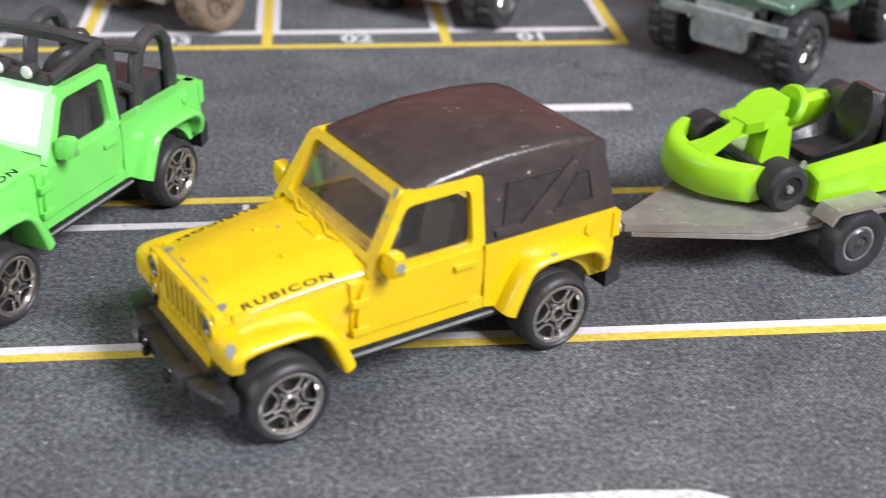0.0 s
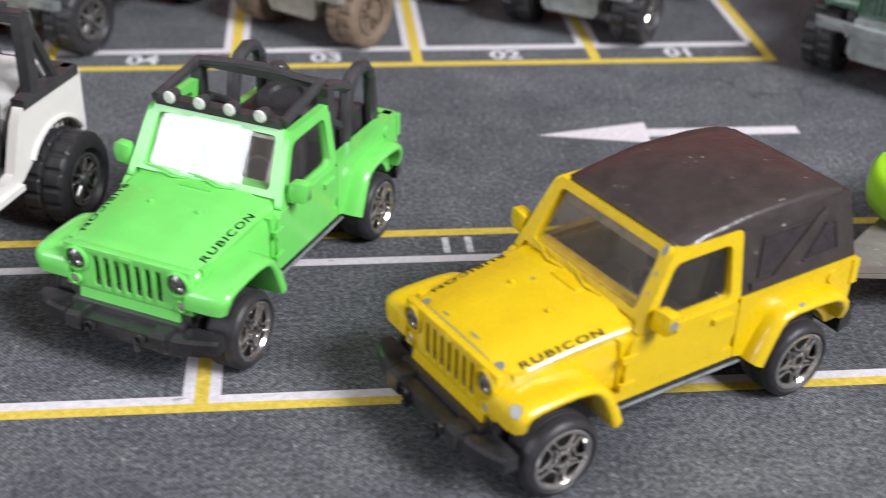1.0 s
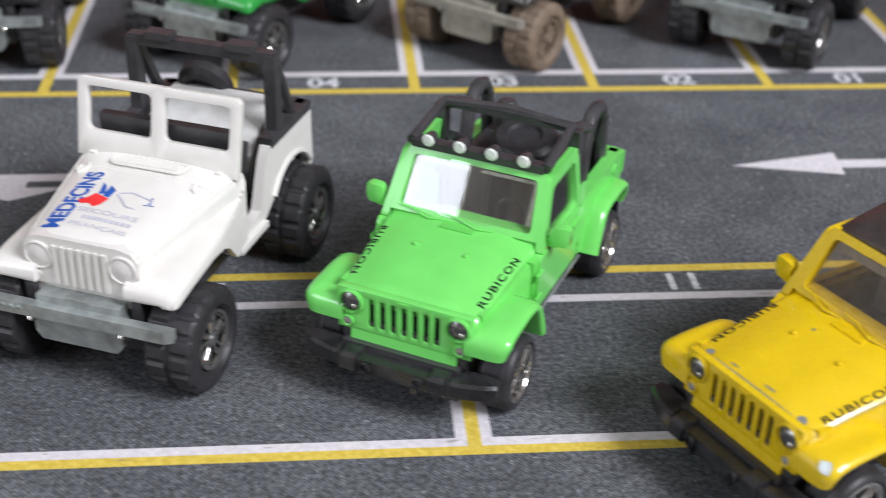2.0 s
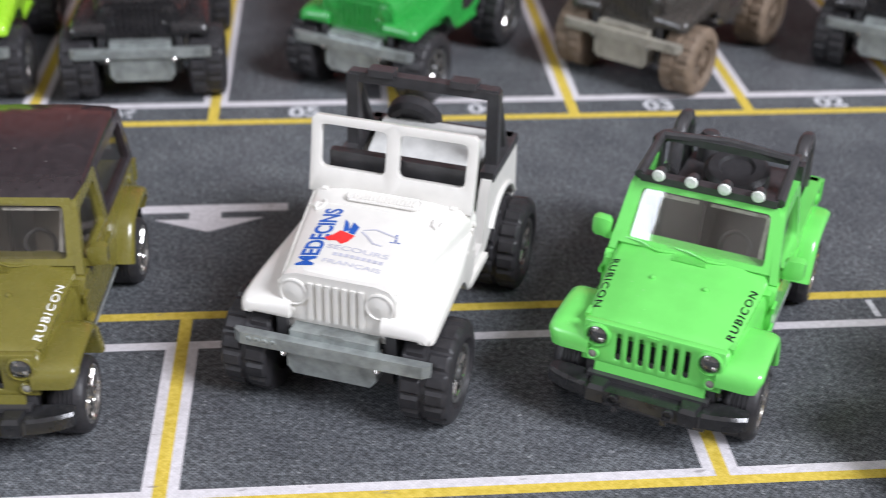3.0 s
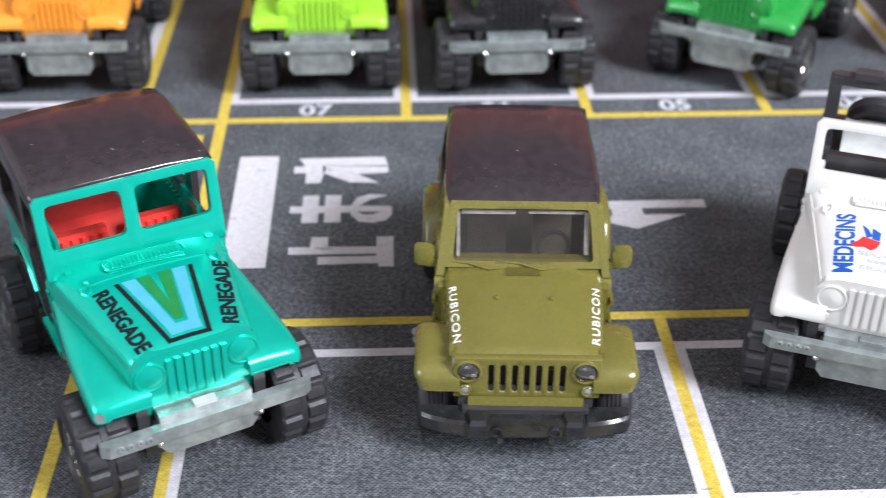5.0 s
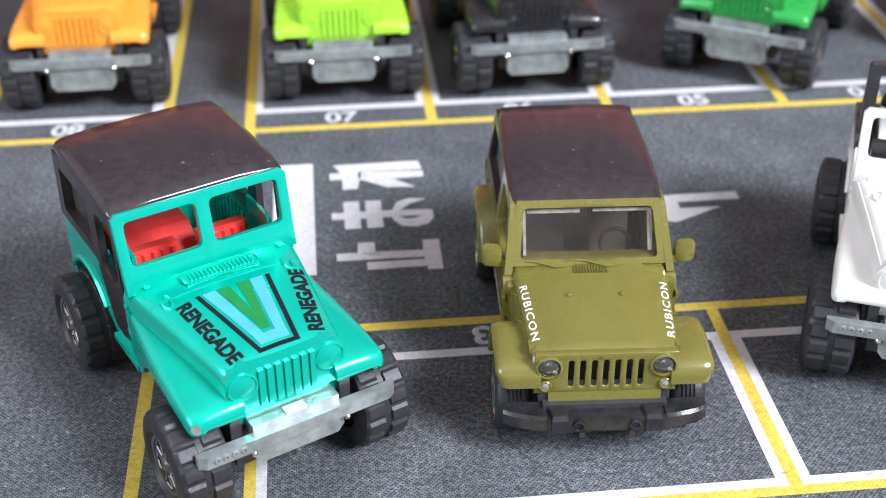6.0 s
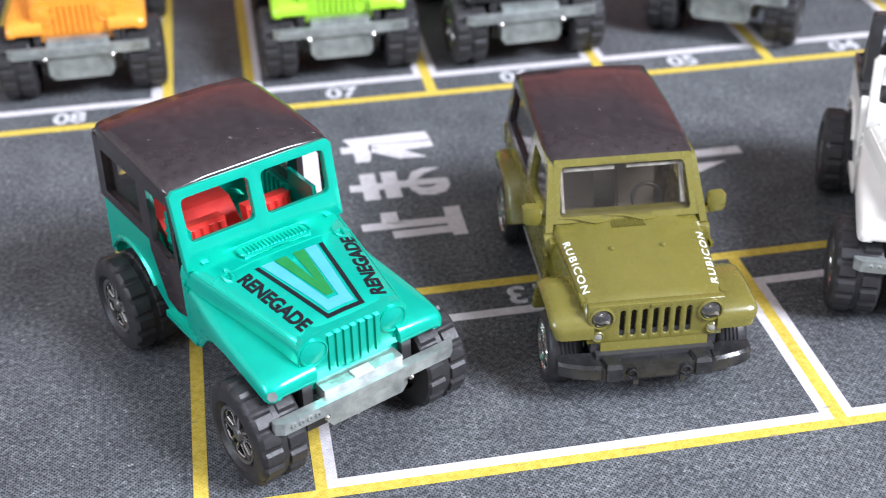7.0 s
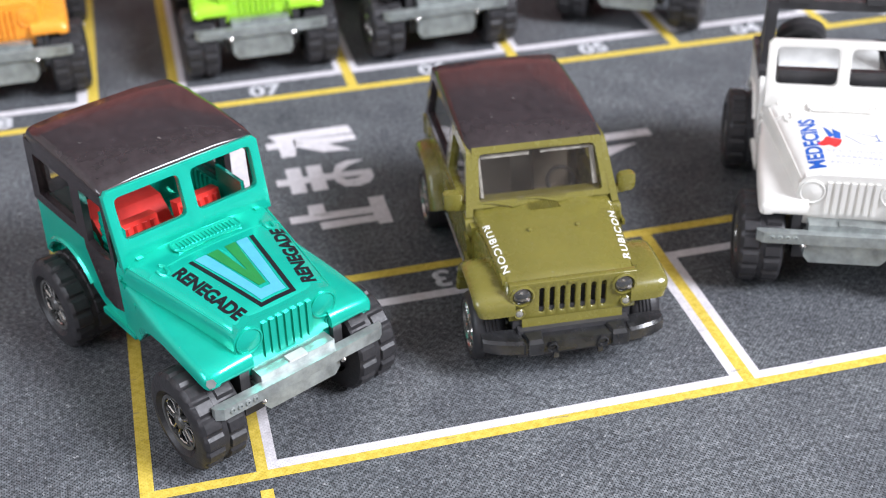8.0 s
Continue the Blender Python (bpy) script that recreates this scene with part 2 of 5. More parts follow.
def part(name, bm, material, parent=None, label="", smooth=35):
    bmesh.ops.recalc_face_normals(bm, faces=bm.faces)
    bmesh.ops.scale(bm, vec=(MM, MM, MM), verts=bm.verts)
    me = bpy.data.meshes.new(name)
    bm.to_mesh(me)
    bm.free()
    me.materials.append(material)
    for f in me.polygons:
        f.use_smooth = True
    me.set_sharp_from_angle(angle=radians(smooth))
    ob = new(name, me)
    if parent:
        ob.parent = parent
    if label:
        tagged(ob, label)
    return ob


def root(name, label, category, group=""):
    return tagged(new(name), label, category, group)


def bev(bm, width, segs=2, angle=25):
    es = [e for e in bm.edges if len(e.link_faces) == 2 and e.calc_face_angle(0) > radians(angle)]
    bmesh.ops.bevel(bm, geom=es, offset=width, segments=segs, affect="EDGES", profile=0.5, clamp_overlap=True)
    return bm


def box(x0, x1, y0, y1, z0, z1, bm=None):
    bm = bm or bmesh.new()
    vs = [bm.verts.new((x, y, z)) for z in (z0, z1) for x, y in ((x0, y0), (x1, y0), (x1, y1), (x0, y1))]
    for ix in ((3, 2, 1, 0), (4, 5, 6, 7), (0, 1, 5, 4), (1, 2, 6, 5), (2, 3, 7, 6), (3, 0, 4, 7)):
        bm.faces.new([vs[i] for i in ix])
    return bm


def prism(pts, y0, y1, bm=None, lean=0.0, z_ref=18.0):
    """A side profile of (x, z) points, extruded across the car from y0 to y1; above z_ref it leans inwards."""
    bm = bm or bmesh.new()

    def y_of(y, z):
        return y - math.copysign(max(0.0, z - z_ref) * lean, y)

    rows = [[bm.verts.new((x, y_of(y, z), z)) for x, z in pts] for y in (y0, y1)]
    bm.faces.new(rows[0])
    bm.faces.new(rows[1][::-1])
    n = len(pts)
    for i in range(n):
        j = (i + 1) % n
        bm.faces.new((rows[0][i], rows[1][i], rows[1][j], rows[0][j]))
    return bm


def slab(pts, z0, z1, bm=None):
    """A plan outline of (x, y) points, from height z0 to z1."""
    bm = bm or bmesh.new()
    rows = [[bm.verts.new((x, y, z)) for x, y in pts] for z in (z0, z1)]
    bm.faces.new(rows[0][::-1])
    bm.faces.new(rows[1])
    n = len(pts)
    for i in range(n):
        j = (i + 1) % n
        bm.faces.new((rows[0][i], rows[0][j], rows[1][j], rows[1][i]))
    return bm


def ring(outer, inner, place, thick, bm=None):
    """A flat frame between two outlines of equal count; place(a, b, c) maps it into space, c across its thickness."""
    bm = bm or bmesh.new()
    n = len(outer)
    v = [[bm.verts.new(place(a, b, c)) for a, b in line] for c in (0.0, thick) for line in (outer, inner)]
    for i in range(n):
        j = (i + 1) % n
        bm.faces.new((v[0][i], v[0][j], v[1][j], v[1][i]))
        bm.faces.new((v[2][i], v[3][i], v[3][j], v[2][j]))
        bm.faces.new((v[0][i], v[2][i], v[2][j], v[0][j]))
        bm.faces.new((v[1][i], v[1][j], v[3][j], v[3][i]))
    return bm


def loft(rows, closed=True, bm=None):
    """A skin over cross-sections of equal count, capped at both ends."""
    bm = bm or bmesh.new()
    vs = [[bm.verts.new(p) for p in row] for row in rows]
    n = len(rows[0])
    for a, b in zip(vs, vs[1:]):
        for i in range(n if closed else n - 1):
            j = (i + 1) % n
            bm.faces.new((a[i], a[j], b[j], b[i]))
    if closed:
        bm.faces.new(vs[0][::-1])
        bm.faces.new(vs[-1])
    return bm


def lathe(profile, segs, centre=(0, 0, 0), axis="y", bm=None, caps=True):
    """Points (radius, along) turned round the axis through centre."""
    bm = bm or bmesh.new()
    vs = []
    for k in range(segs):
        a = 2 * math.pi * k / segs
        c, s = math.cos(a), math.sin(a)
        line = []
        for r, h in profile:
            p = {"y": (r * c, h, r * s), "x": (h, r * c, r * s), "z": (r * c, r * s, h)}[axis]
            line.append(bm.verts.new([p[i] + centre[i] for i in range(3)]))
        vs.append(line)
    for k in range(segs):
        a, b = vs[k], vs[(k + 1) % segs]
        for i in range(len(profile) - 1):
            bm.faces.new((a[i], b[i], b[i + 1], a[i + 1]))
    for i in (0, -1) if caps else ():
        if profile[i][0] > 1e-6:
            bm.faces.new([v[i] for v in vs])
    return bm


def tube(path, radius, segs=8, bm=None):
    """A round bar along a line of points."""
    bm = bm or bmesh.new()
    pts = [Vector(p) for p in path]
    rows = []
    up = Vector((0.13, 0.31, 0.94)).normalized()
    for i, p in enumerate(pts):
        d = (pts[min(i + 1, len(pts) - 1)] - pts[max(i - 1, 0)]).normalized()
        a = d.cross(up).normalized()
        b = d.cross(a)
        rows.append([p + (a * math.cos(2 * math.pi * k / segs) + b * math.sin(2 * math.pi * k / segs)) * radius for k in range(segs)])
    return loft(rows, bm=bm)


def turned(bm, m):
    bmesh.ops.transform(bm, matrix=m, verts=bm.verts)
    return bm


def arc(cx, cz, r, a0, a1, n):
    return [(cx + r * math.cos(radians(a0 + (a1 - a0) * k / n)), cz + r * math.sin(radians(a0 + (a1 - a0) * k / n))) for k in range(n + 1)]


def soften(pts, r, n=3):
    """Rounds the corners of an outline, by n + 1 points each."""
    out = []
    m = len(pts)
    for i in range(m):
        p = Vector(pts[i])
        a, b = Vector(pts[i - 1]) - p, Vector(pts[(i + 1) % m]) - p
        ra, rb = min(r, a.length * 0.45), min(r, b.length * 0.45)
        u, v = p + a.normalized() * ra, p + b.normalized() * rb
        for k in range(n + 1):
            t = k / n
            q = u * (1 - t) ** 2 + p * 2 * t * (1 - t) + v * t ** 2
            out.append((q.x, q.y))
    return out


def rounded(x0, x1, y0, y1, r, n=4):
    """A rectangle outline with round corners."""
    out = []
    for cx, cy, a in ((x1 - r, y1 - r, 0), (x0 + r, y1 - r, 90), (x0 + r, y0 + r, 180), (x1 - r, y0 + r, 270)):
        out += arc(cx, cy, r, a, a + 90, n)
    return out


def text_mesh(text, size, bold=0.0, wide=1.0, spaced=1.0):
    """Lettering as a mesh in millimetres, centred, in the x-y plane."""
    cu = bpy.data.curves.new("lettering", "FONT")
    cu.body, cu.size, cu.offset, cu.align_x, cu.align_y = text, size, bold, "CENTER", "CENTER"
    cu.space_character = spaced
    ob = bpy.data.objects.new("lettering", cu)
    scene.collection.objects.link(ob)
    me = bpy.data.meshes.new_from_object(ob.evaluated_get(bpy.context.evaluated_depsgraph_get()))
    bpy.data.objects.remove(ob)
    bm = bmesh.new()
    bm.from_mesh(me)
    bpy.data.meshes.remove(me)
    bmesh.ops.scale(bm, vec=(wide, 1, 1), verts=bm.verts)
    return bm


def word_mesh(text, length, height, bold=0.0, spaced=1.0):
    """Lettering stretched to a given length and height."""
    bm = text_mesh(text, height * 1.4, bold, 1.0, spaced)
    xs, ys = [v.co.x for v in bm.verts], [v.co.y for v in bm.verts]
    bmesh.ops.translate(bm, vec=(-(min(xs) + max(xs)) / 2, -(min(ys) + max(ys)) / 2, 0), verts=bm.verts)
    bmesh.ops.scale(bm, vec=(length / (max(xs) - min(xs)), height / (max(ys) - min(ys)), 1), verts=bm.verts)
    return bm


def letter_bars(count, length, height, thick=0.03):
    """A row of plain upright bars, the size of an unreadable printed line, in the x-y plane."""
    bm = bmesh.new()
    step = length / count
    for k in range(count):
        x = -length / 2 + k * step
        box(x, x + step * 0.7, -height / 2, height / 2, 0, thick, bm)
    return bm


def draped(bm, m, surface, lift=0.05):
    """Lays a flat print, placed by m in the plan, on a surface z = surface(x, y)."""
    bmesh.ops.triangulate(bm, faces=bm.faces)
    for most in (2.4, 1.2, 0.6):
        bmesh.ops.subdivide_edges(bm, edges=[e for e in bm.edges if e.calc_length() > most], cuts=1, use_grid_fill=False)
        bmesh.ops.triangulate(bm, faces=bm.faces)
    bmesh.ops.transform(bm, matrix=m, verts=bm.verts)
    for v in bm.verts:
        v.co.z += surface(v.co.x, v.co.y) + lift
    return bm


def across(y, points):
    """Height over the half width, between points (distance from the middle, height)."""
    y = abs(y)
    for (a, za), (b, zb) in zip(points, points[1:]):
        if y <= b:
            return za + (zb - za) * (y - a) / (b - a)
    return points[-1][1]


# ---- the room ----
def setting(name, bm, material, label, category):
    ob = part(name, bm, material)
    return tagged(ob, label, category, kind="structure")


setting("floor", box(-2200, 2000, -1800, 2200, -800, -760), FLOOR_WOOD, "brown wooden floor of the room", "floor")
setting("ceiling", box(-2200, 2000, -1800, 2200, 1700, 1740), WALL_PAINT, "pale ceiling above the table", "ceiling")
setting("wall_south", box(-2200, 2000, -1840, -1800, -760, 1700), WALL_PAINT, "pale painted room wall", "wall")
bm = ring([(-1800, -760), (2200, -760), (2200, 1700), (-1800, 1700)], [(-920, 460), (-60, 460), (-60, 1160), (-920, 1160)], lambda a, b, c: (-1520 - c, a, b), 40)
setting("wall_west", bm, WALL_PAINT, "pale painted room wall with a window opening", "wall")
bm = ring([(-955, 425), (-25, 425), (-25, 1195), (-955, 1195)], [(-920, 460), (-60, 460), (-60, 1160), (-920, 1160)], lambda a, b, c: (-1500 - c, a, b), 18)
setting("window_1", bev(bm, 3), WALL_PAINT, "plain white window frame in the room wall", "window")
panel = setting("lamp_panel", bev(box(-300, 300, -300, 300, 6, 34), 4), WALL_PAINT, "flat white lamp panel hanging from the ceiling", "lamp")
panel.matrix_world = look(LAMP_AT, LAMP_TO)
setting("lamp_rod", tube([(877, -635, 1120), (877, -635, 1702)], 8, 10), WALL_PAINT, "thin white rod that holds the lamp", "lamp rod")
setting("wall_east", box(2000, 2040, -1800, 2200, -760, 1700), WALL_PAINT, "pale painted room wall", "wall")
setting("wall_north", box(-2200, 2000, 2200, 2240, -760, 1700), DARK_WALL, "dark painted room wall behind the table", "wall")


def curtain():
    """Red cloth hanging in folds along the table's far side."""
    bm = bmesh.new()
    pts = [(-1500 + 15 * k, 1500 + 22 * math.sin(k * 0.55) + 9 * math.sin(k * 0.23)) for k in range(180)]
    rows = [[(x, y, z) for x, y in pts] for z in (-700, 0, 670)]
    loft(rows, closed=False, bm=bm)
    bmesh.ops.solidify(bm, geom=bm.faces[:], thickness=4)
    return tagged(part("curtain", bm, RED_CLOTH), "red cloth hanging behind the table", "curtain", kind="structure")


curtain()
table = root("table", "brown wooden table under the printed play mat", "table")
part("tabletop", bev(box(-900, 700, -250, 800, -34, -1.2), 3), FLOOR_WOOD, table)
for x in (-840, 640):
    for y in (-190, 740):
        part("leg", bev(box(x - 30, x + 30, y - 30, y + 30, -760, -34), 3), FLOOR_WOOD, table)

# ---- the play mat and its print ----
mat = root("play_mat", "grey cloth play mat printed with parking bays", "play mat")
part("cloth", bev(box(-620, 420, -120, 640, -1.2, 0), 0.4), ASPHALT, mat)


def stripe(x0, x1, y0, y1, material, name="line", top=0.05):
    part(name, box(x0, x1, y0, y1, 0.0, top), material, mat)


Y, W = LINE_YELLOW, LINE_WHITE
PITCH = 40.0
# far row of bays
stripe(-520, 41.1, 268.8, 271.1, Y)
stripe(-297.2, -259.6, 278.1, 280.5, W)
stripe(-520, -300, 278.1, 280.5, W)
for a, b in [(-240 + 40 * k, -200 + 40 * k) for k in range(7)]:
    stripe(a + 1.15, b - 1.15 if b < 40 else b - 2.7, 278.1, 280.5, W)
for k in range(8):
    x = 40.0 - PITCH * k
    first, last = k == 0, k == 7
    stripe(x - 1.15, x + 1.15, 271.1, 380, Y, "bay_line")
    if not first:
        stripe(x + 1.15, x + 2.7, 280.5, 380, W, "bay_line")
    if not last:
        stripe(x - 2.7, x - 1.15, 280.5, 380, W, "bay_line")
stripe(-259.6, -257.2, 271.1, 380, Y, "bay_line")
stripe(-262.0, -259.6, 280.5, 380, W, "bay_line")
stripe(-300, -297.2, 271.1, 380, Y, "bay_line")
for k, word in enumerate(("01", "02", "03", "04", "05", "06", "07")):
    part("bay_number", turned(text_mesh(word, 7.0, 0.24), pose(20.0 - PITCH * k, 274.3, 0.06)), LINE_OLD, mat)
part("bay_number", turned(text_mesh("08", 7.0, 0.24), pose(-279.5, 274.3, 0.06)), LINE_OLD, mat)
# the road between the rows
stripe(-241.2, -238.8, 197, 268.8, Y)
for k in range(8):
    stripe(-268, -243.2, 259.4 - 7.3 * k, 263.5 - 7.3 * k, Y, "hatch")
stripe(-234.6, -226.6, 211.7, 253.5, W, "stop_line")
# the road word, each stroke a block; u runs down the letters' height, v across them
def road_word(v0, strokes):
    for stroke in strokes:
        part("road_word", slab([(-223.3 + u, v0 + v) for u, v in stroke], 0, 0.05), W, mat)


road_word(241.8, ([(0.9, 10.5), (15.3, 10.8), (18.5, 10.7), (19.0, 7.2), (6.6, 7.4), (5.5, 0.3), (2.5, 0.3), (2.5, 4.4), (0.0, 4.4), (0.0, 7.1), (2.3, 7.1)],
                  [(5.9, 7.2), (19.1, 6.6), (19.1, 4.1), (12.8, 3.8), (17.1, 0.0), (11.4, 0.4), (5.8, 4.4)]))
road_word(226.5, ([(2.4, 10.6), (5.5, 10.6), (5.5, 0.4), (2.4, 0.4)], [(6.7, 10.6), (9.8, 10.6), (9.8, 0.4), (6.7, 0.4)], [(0.0, 6.5), (2.4, 6.5), (2.4, 4.0), (0.0, 4.0)], [(5.5, 6.5), (6.7, 6.5), (6.7, 4.0), (5.5, 4.0)], [(9.8, 6.5), (11.8, 6.5), (11.8, 4.0), (9.8, 4.0)],
                  [(11.8, 6.5), (12.8, 9.5), (15.3, 10.8), (18.8, 10.4), (15.4, 8.7), (13.5, 6.5)], [(13.4, 6.4), (13.0, 4.2), (17.4, 4.1), (19.7, 3.3), (19.6, 6.0)],
                  [(11.8, 6.4), (11.7, 3.2), (13.2, 0.6), (16.0, 0.0), (18.5, 0.9), (19.7, 3.2), (17.4, 4.0), (15.9, 3.0), (14.1, 3.1), (13.0, 4.1), (13.3, 6.4)]))
road_word(211.4, ([(0.5, 6.9), (4.4, 6.8), (4.6, 10.3), (7.7, 10.3), (7.7, 6.9), (16.6, 6.7), (16.7, 10.1), (19.8, 10.1), (19.7, 0.0), (16.9, 0.1), (16.9, 1.2), (6.0, 1.0), (5.9, 3.5), (16.6, 3.5), (16.6, 4.3), (0.5, 4.5)],))
part("road_arrow", slab([(-19.5, 232.2), (2.0, 227.8), (2.2, 230.7), (33, 230.7), (33, 234.0), (2.6, 234.0), (2.8, 237.2)], 0, 0.05), W, mat)
part("road_arrow", slab([(-192, 231.6), (-176, 227.5), (-176, 230.1), (-161.4, 230.1), (-161.4, 227.4), (-167.8, 227.4), (-157.5, 222.6), (-147.3, 227.6), (-155.4, 227.6),
                         (-155.4, 230.1), (-142.8, 230.1), (-142.8, 232.9), (-176, 232.9), (-176, 236)], 0, 0.05), W, mat)
# near row of bays
stripe(-255.2, 160, 193.7, 195.8, Y)
stripe(-255.2, 160, 147.7, 149.5, Y)
stripe(-255.2, -253.1, 149.5, 193.7, Y, "bay_line")
for x in (-158.6, -79.3, 0.0, 79.3):
    stripe(x - 1.25, x + 0.75, 149.5, 193.7, Y, "bay_line")
    stripe(x - 2.85, x - 1.25, 151.3, 187.1, W, "bay_line")
    stripe(x + 0.75, x + 2.35, 151.3, 187.1, W, "bay_line")
stripe(-238.1, -236.4, 149.5, 193.7, Y, "bay_line")
stripe(-236.4, -234.8, 151.3, 185.1, W, "bay_line")
edges = [-236.4, -158.6, -79.3, 0.0, 79.3, 160]
for a, b in zip(edges, edges[1:]):
    for y0, y1 in ((149.5, 151.3), (185.1, 187.1)):
        stripe(a + (2.35 if a > -200 else 0.0) if y0 > 170 else a + (0.75 if a > -200 else 0.0), b - 2.85 if y0 > 170 else b - 1.25, y0, y1, W)
for word, x in (("13", -197.4), ("12", -119.0), ("11", -40.0)):
    part("bay_number", turned(text_mesh(word, 7.0, 0.16, 1.1), pose(x, 190.7, 0.06, 0, 0, 180)), LINE_OLD, mat)
stripe(-238.1, -236.2, 132, 145.4, Y, "bay_line")
part("road_patch", slab([(-70, 108), (12, 108), (16.5, 111), (17.0, 113.3), (13.5, 114.9), (5, 115.5), (-70, 115.2)], 0, 0.05), LINE_OLD, mat)


# ---- wheels ----
def road_wheel(parent, x, side, hub_z=5.7, r=5.75, out=15.6, wide=5.4):
    """Low tyre with fine tread and a split-spoke metal rim."""
    y = side * out
    s = side
    prof = [(3.9, out - wide), (r - 0.8, out - wide), (r - 0.15, out - wide + 0.6), (r, out - wide + 1.2)]
    for k in range(4):
        a = out - wide + 1.4 + k * 0.62
        prof += [(r, a), (r - 0.22, a + 0.12), (r - 0.22, a + 0.3), (r, a + 0.42)]
    prof += [(r - 0.1, out - 0.7), (r - 0.5, out - 0.15), (r - 1.0, out + 0.05), (r - 1.25, out - 0.15), (4.35, out - 0.35), (4.2, out - 1.2)]
    wheel = part("wheel", lathe([(0.0, (out - wide + 0.4) * s), (3.95, (out - wide + 0.4) * s), (4.25, (out - 1.3) * s), (0.0, (out - 1.5) * s)], 28, (x, 0, hub_z)), DARK_RIM, parent)
    part("tyre", lathe([(a, b * s) for a, b in prof], 40, (x, 0, hub_z), caps=False), RUBBER, wheel)
    bm = lathe([(4.4, y - 0.1 * s), (4.4, y - 0.9 * s), (3.7, y - 0.9 * s), (3.6, y - 0.45 * s), (3.85, y - 0.1 * s), (4.15, y), (4.4, y - 0.1 * s)], 36, (x, 0, hub_z), caps=False)
    lathe([(0.75, y - 0.9 * s), (0.75, y - 0.2 * s), (1.0, y - 0.1 * s), (1.3, y - 0.3 * s), (1.35, y - 0.9 * s), (0.75, y - 0.9 * s)], 18, (x, 0, hub_z), bm=bm, caps=False)
    for k in range(5):
        a = 2 * math.pi * k / 5 + 0.35
        loop = [(3.8, a - 0.46), (2.9, a - 0.45), (2.2, a - 0.36), (1.85, a - 0.14), (1.85, a + 0.14), (2.2, a + 0.36), (2.9, a + 0.45), (3.8, a + 0.46)]
        tube([(x + q * math.cos(b), y - 0.42 * s, hub_z + q * math.sin(b)) for q, b in loop], 0.21, 6, bm)
        b = a + math.pi / 5
        tube([(x + q * math.cos(b), y - 0.45 * s, hub_z + q * math.sin(b)) for q in (1.2, 2.4)], 0.26, 6, bm)
    part("rim", bm, CHROME, wheel)
    return wheel


def lug_wheel(parent, x, side, rubber=None, hub_z=8.0, r=8.0, out=17.9, wide=8.0):
    """Fat off-road tyre with two staggered rows of lugs and a dark slotted hub."""
    s = side
    rubber = rubber or RUBBER
    a, b = out - wide, out
    # profile: (radius, along, row of lugs or none)
    prof = [(4.6, a, 0), (r - 2.2, a, 0), (r - 1.0, a + 0.35, 0), (r - 0.45, a + 0.45, 1), (r, a + 0.9, 1), (r, a + 3.4, 1), (r - 0.4, a + 3.6, 0), (r - 0.4, b - 3.6, 0), (r, b - 3.4, 2), (r, b - 0.9, 2), (r - 0.45, b - 0.4, 2),
            (r - 1.1, b - 0.15, 0), (r - 1.9, b + 0.05, 0), (5.4, b + 0.05, 0), (5.0, b - 0.4, 0), (4.6, b - 0.9, 0)]
    wheel = part("wheel", lathe([(0.0, (a + 1) * s), (4.3, (a + 1) * s), (4.7, (b - 0.9) * s), (4.2, (b - 1.3) * s), (0.0, (b - 1.5) * s)], 26, (x, 0, hub_z)), rubber if rubber is TAN_RUBBER else DARK_RIM, parent)
    bm = bmesh.new()
    lugs, per = 17, 8
    n = lugs * per
    vs = []
    for k in range(n):
        line = []
        for rr, h, row in prof:
            t = (k + (per // 2 if row == 2 else 0)) % per
            low = row and t in (0, 1)
            q = min(rr, r - 0.38) if low else rr
            ang = 2 * math.pi * (k + (0.35 if row and t == 2 else -0.35 if row and t == 7 else 0)) / n
            line.append(bm.verts.new((x + q * math.cos(ang), h * s, hub_z + q * math.sin(ang))))
        vs.append(line)
    for k in range(n):
        p, q = vs[k], vs[(k + 1) % n]
        for i in range(len(prof) - 1):
            bm.faces.new((p[i], q[i], q[i + 1], p[i + 1]))
    part("tyre", bm, rubber, wheel, smooth=28)
    bm = lathe([(4.5, (b - 0.4) * s), (4.5, (b - 1.2) * s), (4.0, (b - 1.2) * s), (4.0, (b - 0.5) * s), (4.5, (b - 0.4) * s)], 28, (x, 0, hub_z), caps=False)
    lathe([(0.0, (b - 0.3) * s), (0.9, (b - 0.35) * s), (1.2, (b - 0.7) * s), (1.2, (b - 1.5) * s)], 12, (x, 0, hub_z), bm=bm)
    for k in range(5):
        q = 2 * math.pi * k / 5 + 0.4
        for d in (-0.3, 0.3):
            tube([(x + u * math.cos(q + d * w), (b - 0.95) * s, hub_z + u * math.sin(q + d * w)) for u, w in ((0.9, 0.3), (2.4, 0.9), (4.1, 0.6))], 0.26, 5, bm)
    part("rim", bm, TAN_RUBBER if rubber is TAN_RUBBER else HUB_GREY, wheel)
    if rubber is not TAN_RUBBER:
        ends = [2 * math.pi * k / 5 + 0.4 for k in range(6)]
        star = bmesh.new()
        for q0, q1 in zip(ends, ends[1:]):
            loop = [(1.5, q0 + 0.35), (3.2, q0 + 0.2), (3.7, q0 + 0.35), (3.75, (q0 + q1) / 2), (3.7, q1 - 0.35), (3.2, q1 - 0.2), (1.5, q1 - 0.35)]
            tube([(x + u * math.cos(w), (b - 0.72) * s, hub_z + u * math.sin(w)) for u, w in loop], 0.17, 5, star)
        part("rim_edge", star, CHROME, wheel)
    return wheel


